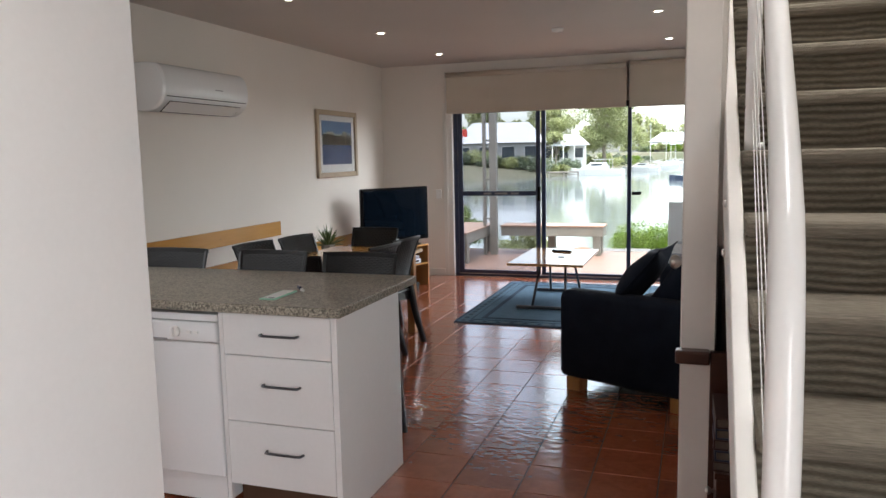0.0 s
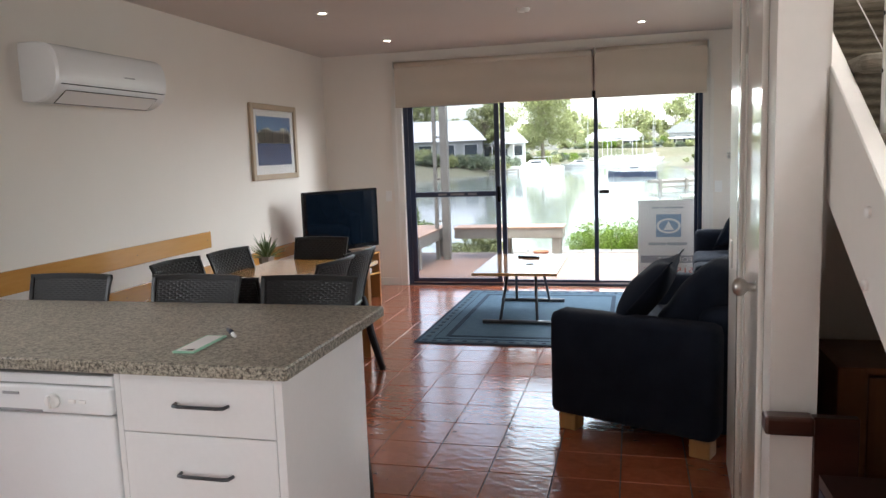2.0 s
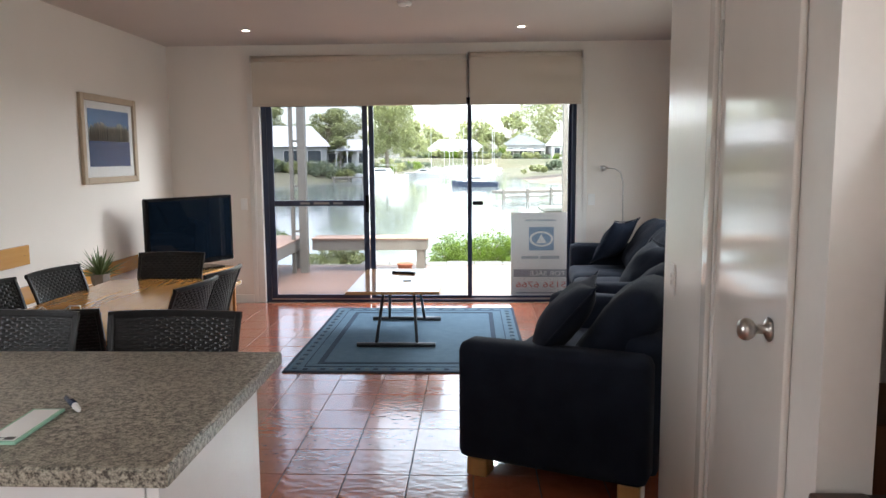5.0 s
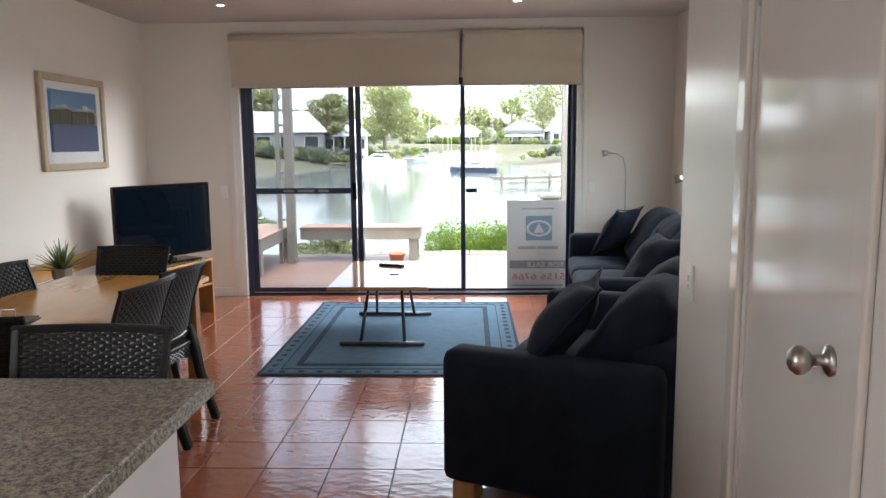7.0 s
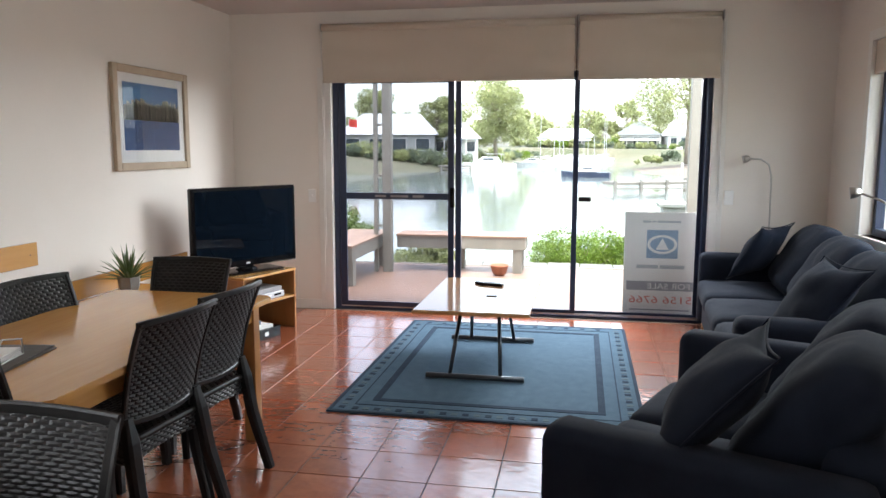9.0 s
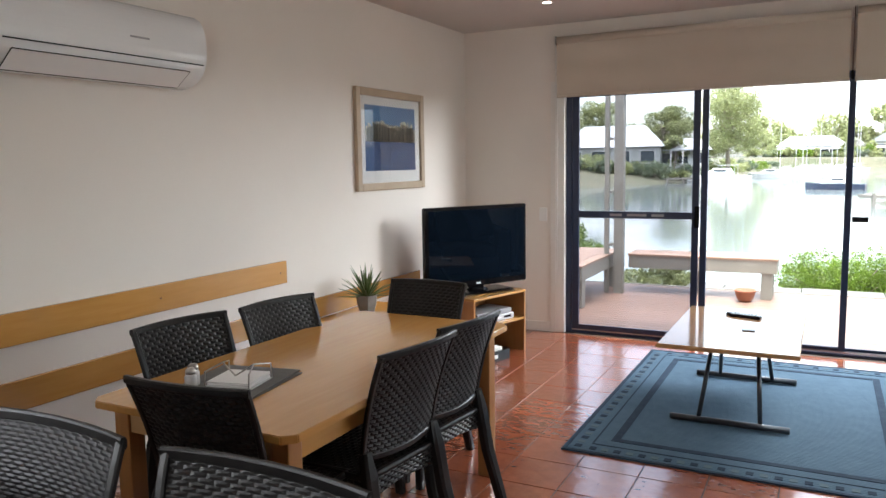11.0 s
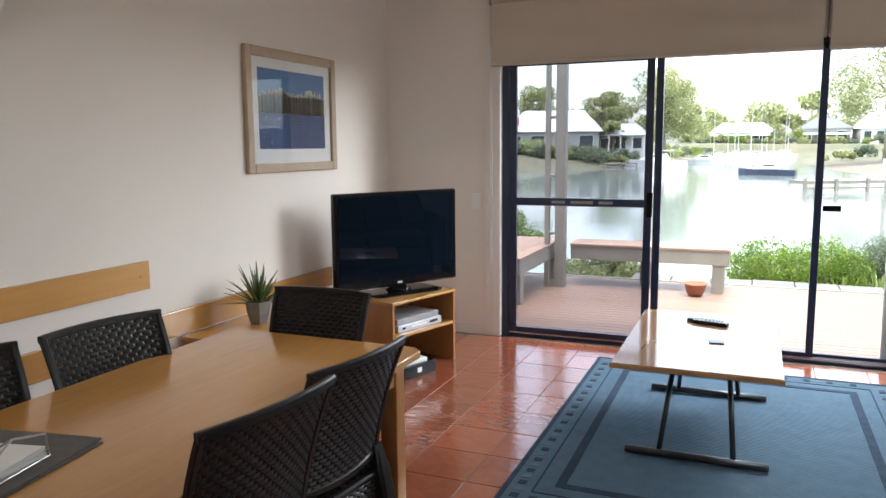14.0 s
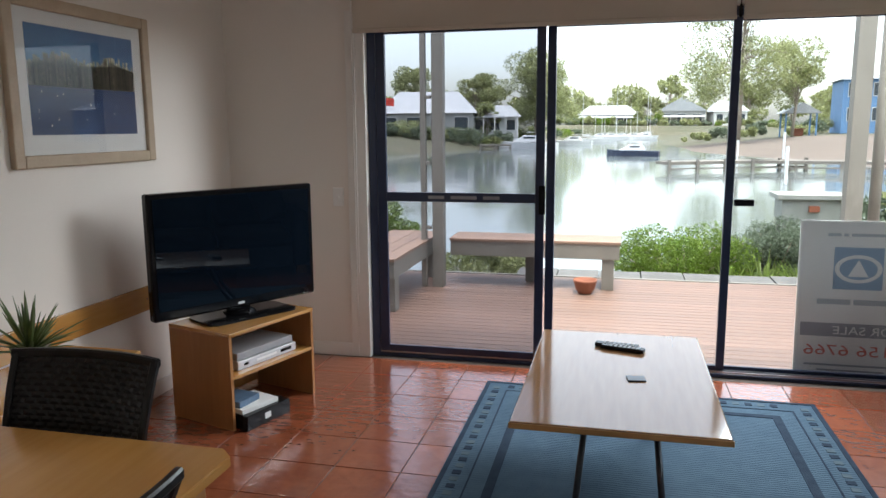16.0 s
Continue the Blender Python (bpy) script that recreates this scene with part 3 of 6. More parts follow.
# ---- the cupboard door and its wall ----
def cupboard_door():
    d = tagged(new("door_2"), "closed glossy cream cupboard door with a round steel knob", "door", "", "structure")
    part("door_leaf", boxes((-0.231, -0.195, DY0 + 0.032, DY1 - 0.032, 0.012, DZ - 0.03), bevel=0.002, m=WT), GLOSS, d)
    part("door_jamb", boxes((-0.236, -0.165, DY0, DY0 + 0.028, 0, DZ), (-0.236, -0.165, DY1 - 0.028, DY1, 0, DZ), (-0.236, -0.165, DY0 + 0.028, DY1 - 0.028, DZ - 0.027, DZ), bevel=0.002, m=WT), TRIM, d)
    bm = boxes((-0.252, -0.2352, DY0 - 0.055, DY0 + 0.012, 0, DZ + 0.05), (-0.252, -0.2352, DY1 - 0.012, DY1 + 0.055, 0, DZ + 0.05), (-0.252, -0.2352, DY0 + 0.012, DY1 - 0.012, DZ - 0.012, DZ + 0.05), bevel=0.006, m=WT)
    part("architrave", bm, GLOSS, d)
    kn = part("door_knob", lathe([(0.028, 0.0), (0.030, 0.004), (0.022, 0.010), (0.011, 0.014), (0.011, 0.034), (0.020, 0.040), (0.0275, 0.052), (0.0275, 0.062), (0.020, 0.072), (0.008, 0.077)], seg=28,
                                  m=WT @ pose(-0.231, 3.935, 1.05, 0, -90, 0)), STEEL, d, "brushed steel round knob", True)
    for z in (0.22, 1.82):
        part("hinge", boxes((-0.2385, -0.2305, DY1 - 0.036, DY1 - 0.026, z - 0.045, z + 0.045), bevel=0.002, m=WT), STEEL, d)


cupboard_door()


def wall_plate(name, m, w, h, label, rockers=1):
    p = thing(name, m, label, "switch")
    box_ = boxes((-w / 2, w / 2, -0.008, 0, -h / 2, h / 2), bevel=0.003)
    bmesh.ops.transform(box_, matrix=m, verts=box_.verts)
    part("plate", box_, PLASTIC_W, p)
    for k in range(rockers):
        z = (k - (rockers - 1) / 2) * 0.028
        bm = boxes((-0.007, 0.007, -0.013, -0.008, z - 0.009, z + 0.009), bevel=0.002)
        bmesh.ops.transform(bm, matrix=m, verts=bm.verts)
        part("rocker", bm, PLASTIC_W, p)
    return p


wall_plate("light_switch", WT @ pose(-0.2352, 4.98, 1.005, 0, 0, -90), 0.075, 0.118, "cream double rocker light switch beside the cupboard", 2)
wall_plate("wall_socket", pose(-3.285, FAR, 1.02), 0.07, 0.115, "cream light switch plate beside the sliding door", 1)
wall_plate("wall_socket", pose(0.235, FAR, 1.05), 0.07, 0.115, "cream light switch plate beside the sliding door", 1)


# ---- ceiling fittings ----
for x, y in ((-2.97, 7.25), (-2.95, 8.80), (-0.56, 7.25), (-0.53, 8.79), (-2.97, 5.65), (-0.56, 5.65), (-2.97, 3.2), (-1.2, 1.6)):
    f = thing("downlight", (x, y, TOP), "small round white recessed ceiling downlight, switched on", "downlight", "ceiling downlights")
    ring = lathe([(0.030, -0.001), (0.034, -0.006), (0.044, -0.006), (0.048, 0.0)], (x, y, TOP), 24)
    part("trim_ring", ring, PLASTIC_W, f, smooth=True)
    part("lens", lathe([(0.029, -0.0035), (0.029, -0.0008)], (x, y, TOP), 20), LAMPGLOW, f)
    lamp("downlight_beam", "SPOT", look((x, y, TOP - 0.02), (x, y + 0.001, 0)), 2.2, (1.0, 0.94, 0.86), radius=0.03, cone=84)
sm = thing("smoke_alarm", (-1.45, 7.72, TOP), "small round white smoke alarm on the ceiling", "smoke alarm")
part("alarm_body", lathe([(0.052, 0.0), (0.054, -0.010), (0.046, -0.026), (0.020, -0.032)][::-1], (-1.45, 7.72, TOP), 28), PLASTIC_W, sm, smooth=True)
part("alarm_button", lathe([(0.010, -0.036), (0.010, -0.031)], (-1.43, 7.72, TOP), 12), GREY_PL, sm)


# ---- air conditioner ----
def air_conditioner():
    ya, yb = 5.27, 6.30
    a = thing("air_conditioner", (LEFT, (ya + yb) / 2, 1.92), "white wall-mounted split air conditioner above the dining table", "air conditioner")
    prof = [(0.0, 0.0), (0.09, -0.012), (0.165, 0.02), (0.205, 0.075), (0.215, 0.15), (0.205, 0.235), (0.170, 0.285), (0.10, 0.30), (0.0, 0.30)]
    for _ in range(2):
        prof = [prof[0]] + [(p[0] * f + q[0] * (1 - f), p[1] * f + q[1] * (1 - f)) for p, q in zip(prof, prof[1:]) for f in (0.75, 0.25)] + [prof[-1]]
    bm = bmesh.new()
    ends = []
    for y, s in ((ya, 0.0), (ya + 0.012, 1.0), (yb - 0.012, 1.0), (yb, 0.0)):
        ends.append([bm.verts.new((LEFT + 1.22 * max(0.0, px - (0 if s else 0.012) * (px > 0)), y, 1.852 + pz * 1.12 + (0 if s else 0.006) * (1 if pz < 0.1 else -1))) for px, pz in prof])
    for u, v in zip(ends, ends[1:]):
        for k in range(len(prof) - 1):
            bm.faces.new((u[k], u[k + 1], v[k + 1], v[k]))
    bm.faces.new(ends[0][::-1])
    bm.faces.new(ends[-1])
    bmesh.ops.recalc_face_normals(bm, faces=bm.faces)
    body = part("body", bm, APPL, a)
    part("front_panel_gap", boxes((LEFT + 0.20, LEFT + 0.2525, ya + 0.03, yb - 0.03, 1.944, 1.949)), BLACK, body)
    vane = boxes((-0.055, 0.055, ya + 0.06, yb - 0.12, -0.003, 0.003), bevel=0.002)
    bmesh.ops.transform(vane, matrix=pose(LEFT + 0.208, 0, 1.876, 0, -38, 0), verts=vane.verts)
    part("louvre", vane, APPL, a)
    slot = boxes((-0.0588, 0.0562, ya + 0.0585, yb - 0.1185, -0.0024, 0.0024))
    bmesh.ops.transform(slot, matrix=pose(LEFT + 0.208, 0, 1.876, 0, -38, 0), verts=slot.verts)
    part("outlet_slot", slot, BLACK, body)
    part("badge", boxes((LEFT + 0.250, LEFT + 0.2612, yb - 0.45, yb - 0.35, 2.02, 2.028)), GREY_PL, body)


air_conditioner()


# ---- picture on the wall ----
def framed_picture():
    y0, y1, z0, z1 = 7.885, 8.842, 1.282, 2.003
    x = LEFT
    f = thing("framed_picture", (x, (y0 + y1) / 2, z0), "framed print of blue harbour water in a pale timber frame", "picture")
    w = 0.055
    part("picture_frame", boxes((x, x + 0.032, y0, y0 + w, z0, z1), (x, x + 0.032, y1 - w, y1, z0, z1), (x, x + 0.032, y0 + w, y1 - w, z0, z0 + w), (x, x + 0.032, y0 + w, y1 - w, z1 - w, z1), bevel=0.007),
         mat("limewashed_frame", (0.47, 0.37, 0.26), (0.38, 0.29, 0.20), 0.5, 9, bump=0.1), f)
    part("mount_board", boxes((x, x + 0.012, y0 + w, y1 - w, z0 + w, z1 - w)), PAPER, f)
    py0, py1, pz0, pz1 = y0 + 0.125, y1 - 0.125, z0 + 0.14, z1 - 0.115
    h = pz1 - pz0
    pr = part("print", boxes((x + 0.012, x + 0.0135, py0, py1, pz0, pz1)), mat("print_sky_blue", (0.035, 0.13, 0.31), (0.10, 0.24, 0.43), 0.6, 3, (1, 0.3, 1)), f, "blue harbour print")
    part("print_water", boxes((x + 0.0135, x + 0.0142, py0, py1, pz0, pz0 + 0.46 * h)), mat("print_deep_blue", (0.007, 0.032, 0.12), (0.013, 0.058, 0.18), 0.6, 14, (1, 0.3, 2)), pr)
    rnd = random.Random(4)
    bm = bmesh.new()
    for k in range(110):
        yy = py0 + 0.006 + (py1 - py0 - 0.012) * k / 109
        top = pz0 + h * (0.52 + 0.27 * (0.88 + 0.12 * math.sin(k * 0.11 + 4.6)) * rnd.uniform(0.62, 1.0))
        box(bm, x + 0.0142, x + 0.0147, yy - 0.006, yy + 0.006, pz0 + 0.45 * h, top)
    part("print_skyline", bm, mat("print_olive", (0.34, 0.35, 0.21), (0.72, 0.68, 0.54), 0.6, 60, vary=0.45, per="island"), pr)
    for k in range(18):
        bm = bmesh.new()
        yy, zz, s = rnd.uniform(py0 + 0.02, py1 - 0.02), pz0 + h * rnd.uniform(0.06, 0.40), rnd.uniform(0.0015, 0.004)
        v = [bm.verts.new((x + 0.0149, yy - s, zz)), bm.verts.new((x + 0.0149, yy + s, zz)), bm.verts.new((x + 0.0149, yy, zz + 3 * s))]
        bm.faces.new(v)
        part("print_sail", bm, PAPER, pr)
    part("picture_glass", boxes((x + 0.0165, x + 0.018, y0 + w, y1 - w, z0 + w, z1 - w)), PICT_GLASS, f).visible_shadow = False


framed_picture()

# ---- timber rails along the wall ----
for y0, y1, z0, z1, lab in ((4.45, 7.10, 0.768, 0.902, "upper honey timber chair rail board along the wall"), (4.45, 8.75, 0.495, 0.622, "lower honey timber chair rail board along the wall")):
    t_ = part("timber_rail", boxes((LEFT, LEFT + 0.02, y0, y1, z0, z1), bevel=0.003), OAK)
    tagged(t_, lab, "rail", "timber wall rails")
    for y in np.arange(y1 - 0.06, y0, -0.9):
        bm = bmesh.new()
        for s in (0.025,):
            bmesh.ops.create_circle(bm, cap_ends=True, radius=0.005, segments=10, matrix=pose(LEFT + 0.0206, float(y), (z0 + z1) / 2, 0, 90, 0))
        part("screw_head", bm, DARKWOOD, t_)


# ---- kitchen peninsula ----
def drawer_front(parent, x0, x1, z0, z1, y):
    d = part("drawer", boxes((x0, x1, y - 0.018, y, z0, z1), bevel=0.0015), WHITE, parent)
    xc, zc = (x0 + x1) / 2 + 0.02, z1 - 0.115 if z1 - z0 > 0.25 else (z0 + z1) / 2 + 0.005
    bm = bmesh.new()
    tube(bm, [(xc - 0.085, y - 0.018, zc), (xc - 0.080, y - 0.040, zc), (xc - 0.062, y - 0.044, zc), (xc + 0.062, y - 0.044, zc), (xc + 0.080, y - 0.040, zc), (xc + 0.085, y - 0.018, zc)], 0.0055, 8)
    part("handle", bm, GUNMETAL, d, "dark metal bar handle", True)


def peninsula():
    top = thing("benchtop", (-2.8, 3.86, 0.862), "x", "benchtop")
    part("worktop", boxes((LEFT, -1.538, 3.443, 4.285, 0.862, 0.900), bevel=0.005), STONE, top)
    part("front_edge", boxes((LEFT, -1.538, 3.440, 3.4445, 0.863, 0.896), bevel=0.001), STONE, top)
    part("end_edge", boxes((-1.5395, -1.535, 3.4455, 4.283, 0.863, 0.896), bevel=0.001), STONE, top)
    tagged(top, "grey speckled laminate benchtop on white cabinets", "benchtop")
    c = thing("drawer_cabinet", (-1.83, 3.8, 0), "white laminate kitchen cabinet with three drawers", "cabinet")
    part("body", boxes((-2.105, -1.585, 3.482, 4.06, 0.115, 0.862)), WHITE, c)
    part("end_panel", boxes((-1.585, -1.560, 3.462, 4.105, 0.0, 0.862), bevel=0.001), WHITE, c)
    part("toe_kick", boxes((-2.08, -1.585, 3.53, 3.545, 0.0, 0.115)), mat("brown_kickboard", (0.10, 0.05, 0.03), (0.08, 0.04, 0.022), 0.5, 6), c)
    for z0, z1 in ((0.683, 0.857), (0.398, 0.679), (0.118, 0.394)):
        drawer_front(c, -2.085, -1.588, z0, z1, 3.480)
    part("filler_strip", boxes((-2.106, -2.088, 3.464, 3.482, 0.0, 0.862)), WHITE, c)
    w = thing("dishwasher", (-2.41, 3.8, 0), "white freestanding dishwasher under the benchtop", "dishwasher")
    part("body", boxes((-2.715, -2.112, 3.49, 4.05, 0.02, 0.845), bevel=0.006), APPL, w)
    part("top_cover", boxes((-2.715, -2.112, 3.462, 3.52, 0.815, 0.846), bevel=0.004), APPL, w)
    dr = part("door", boxes((-2.712, -2.115, 3.458, 3.49, 0.135, 0.722), bevel=0.008), APPL, w)
    pn = part("control_panel", boxes((-2.712, -2.115, 3.450, 3.49, 0.727, 0.812), bevel=0.008), APPL, w)
    part("dial", lathe([(0.024, 0.0), (0.024, 0.014), (0.018, 0.018)], seg=24, m=pose(-2.315, 3.452, 0.768, 90, 0, 0)), PLASTIC_W, pn, "white round programme dial", True)
    part("dial_grip", boxes((-2.319, -2.311, 3.425, 3.436, 0.748, 0.788), bevel=0.002), PLASTIC_W, pn)
    part("button", boxes((-2.26, -2.235, 3.444, 3.452, 0.762, 0.774), bevel=0.002), PLASTIC_W, pn)
    part("button", boxes((-2.225, -2.20, 3.444, 3.452, 0.762, 0.774), bevel=0.002), PLASTIC_W, pn)
    part("maker_mark", boxes((-2.50, -2.44, 3.447, 3.4505, 0.782, 0.790)), GREY_PL, pn)
    part("grip_recess", boxes((-2.62, -2.36, 3.4485, 3.452, 0.730, 0.737)), GREY_PL, pn)
    part("kick_plate", boxes((-2.70, -2.125, 3.485, 3.50, 0.01, 0.125), bevel=0.003), APPL, w)
    k = thing("base_cabinet", (-3.37, 3.8, 0), "white laminate kitchen base cabinet", "cabinet")
    part("body", boxes((LEFT, -2.722, 3.48, 4.06, 0.1, 0.862)), WHITE, k)
    part("toe_kick", boxes((LEFT, -2.722, 3.53, 3.545, 0.0, 0.1)), WHITE, k)
    part("back_panel", boxes((LEFT, -1.586, 4.062, 4.08, 0.0, 0.862)), WHITE, k)


peninsula()

pad = thing("notepad", pose(-1.955, 3.645, 0.9), "small white notepad with a mint green printed border on the benchtop", "notepad")
R = pose(-1.928, 3.65, 0.9005, 0, 0, 2.8)
part("cover_sheet", boxes((-0.036, 0.036, -0.102, 0.102, 0.0, 0.006), bevel=0.001, m=R), MINT, pad)
part("page", boxes((-0.029, 0.029, -0.094, 0.094, 0.006, 0.0066), m=R), PAPER, pad)
part("print_mark", boxes((0.004, 0.024, -0.090, -0.074, 0.0066, 0.0069), (-0.022, 0.004, -0.080, -0.077, 0.0066, 0.0069), m=R), GUNMETAL, pad)
pen = thing("pen", pose(-1.885, 3.765, 0.9), "short dark blue ballpoint pen beside the notepad", "pen")
bm = bmesh.new()
tube(bm, [(-1.925, 3.815, 0.911), (-1.880, 3.765, 0.909)], 0.008, 12)
part("barrel", bm, NAVY, pen, smooth=True)
bm = bmesh.new()
tube(bm, [(-1.880, 3.765, 0.909), (-1.862, 3.745, 0.907), (-1.855, 3.737, 0.905)], 0.008, 12, radii=[0.008, 0.006, 0.002])
part("tip", bm, PLASTIC_W, pen, smooth=True)
part("clip", boxes((-0.003, 0.003, -0.02, 0.02, 0.0, 0.002), m=pose(-1.912, 3.80, 0.919, 0, 0, 42)), STEEL, pen)


# ---- dining table ----
def dining_table():
    x0, x1, y0, y1, z = -3.262, -2.422, 5.160, 6.775, 0.715
    t_ = thing("dining_table", ((x0 + x1) / 2, (y0 + y1) / 2, 0), "honey coloured timber dining table with square legs", "table")
    bm = bmesh.new()
    c = 0.036
    low = [bm.verts.new((x, y, z - 0.026)) for x, y in ((x0 + c, y0), (x1 - c, y0), (x1, y0 + c), (x1, y1 - c), (x1 - c, y1), (x0 + c, y1), (x0, y1 - c), (x0, y0 + c))]
    bm.faces.new(low[::-1])
    up = bmesh.ops.extrude_face_region(bm, geom=bm.faces[:])
    for v in up["geom"]:
        if isinstance(v, bmesh.types.BMVert):
            v.co.z = z
    bmesh.ops.recalc_face_normals(bm, faces=bm.faces)
    bmesh.ops.bevel(bm, geom=bm.edges[:], offset=0.003, segments=2, affect="EDGES")
    part("tabletop", bm, OAK, t_)
    i = 0.055
    part("apron", boxes((x0 + i + 0.06, x1 - i - 0.06, y0 + i + 0.01, y0 + i + 0.03, z - 0.115, z - 0.026), bevel=0.001), OAKX, t_)
    part("apron", boxes((x0 + i + 0.06, x1 - i - 0.06, y1 - i - 0.03, y1 - i - 0.01, z - 0.115, z - 0.026), bevel=0.001), OAKX, t_)
    part("apron", boxes((x0 + i + 0.01, x0 + i + 0.03, y0 + i + 0.06, y1 - i - 0.06, z - 0.115, z - 0.026), bevel=0.001), OAK, t_)
    part("apron", boxes((x1 - i - 0.03, x1 - i - 0.01, y0 + i + 0.06, y1 - i - 0.06, z - 0.115, z - 0.026), bevel=0.001), OAK, t_)
    for a in (x0 + i, x1 - i - 0.065):
        for b in (y0 + i, y1 - i - 0.065):
            part("leg", boxes((a, a + 0.065, b, b + 0.065, 0, z - 0.026), bevel=0.004), OAKZ_SHADED, t_)


dining_table()


# ---- woven chairs ----
def back_of(seat, rise):
    def point(u, v):
        flare = 0.197 + 0.018 * v
        return Vector((u * flare, -0.205 - 0.035 * v - 0.075 * v * v + 0.030 * u * u, seat + rise * v - 0.003 * u * u * v))
    return point


def woven(point, nu, nv, thick, u0=-0.9, u1=0.9, v0=0.02, v1=0.95, back_off=0.3):
    """A solid basket weave: staggered rows of raised lens-shaped scales on both faces."""
    bm = bmesh.new()
    du, dv = (u1 - u0) / nu, (v1 - v0) / nv
    for j in range(nv):
        shift = 0.5 * (j % 2)
        b0, b1 = v0 + (j - 0.04) * dv, v0 + (j + 1.04) * dv
        for i in range(nu + (j % 2)):
            a0, a1 = max(u0, u0 + (i - shift) * du), min(u1, u0 + (i + 1 - shift) * du)
            am, bmid = (a0 + a1) / 2, (b0 + b1) / 2
            n_ = (point(am + 0.01, bmid) - point(am - 0.01, bmid)).cross(point(am, bmid + 0.01) - point(am, bmid - 0.01)).normalized()
            for side in (1, -1):
                low = n_ * thick * back_off * side
                high = n_ * thick * side
                e = [point(a0, b0), point(am, b0), point(a1, b0), point(a1, b1), point(am, b1), point(a0, b1)]
                e = [bm.verts.new(p + low * (0.0 if k in (0, 2, 3, 5) else 1.0)) for k, p in enumerate(e)]
                t1 = bm.verts.new(point(a0 * 0.68 + a1 * 0.32, b0 * 0.52 + b1 * 0.48) + high)
                t2 = bm.verts.new(point(a0 * 0.32 + a1 * 0.68, b0 * 0.52 + b1 * 0.48) + high)
                fs = ((e[0], e[1], t2, t1), (e[1], e[2], t2), (e[2], e[3], t2), (e[3], e[4], t1, t2), (e[4], e[5], t1), (e[5], e[0], t1))
                for f in fs:
                    bm.faces.new(f if side > 0 else f[::-1])
    return bm


def strip(bm, pts, w, d, side=Vector((1, 0, 0))):
    """A flat bar of section w by d along points."""
    rings = []
    for i, p in enumerate(pts):
        a, b = pts[max(0, i - 1)], pts[min(len(pts) - 1, i + 1)]
        t_ = (b - a).normalized()
        s = (side - t_ * side.dot(t_)).normalized()
        n_ = t_.cross(s)
        ww = w[i] if isinstance(w, list) else w
        rings.append([bm.verts.new(p + s * ww / 2 * x + n_ * d / 2 * y) for x, y in ((-1, -0.6), (-0.6, -1), (0.6, -1), (1, -0.6), (1, 0.6), (0.6, 1), (-0.6, 1), (-1, 0.6))])
    for r, q in zip(rings, rings[1:]):
        for k in range(8):
            bm.faces.new((r[k], r[(k + 1) % 8], q[(k + 1) % 8], q[k]))
    bm.faces.new(rings[0][::-1])
    bm.faces.new(rings[-1])
    return bm


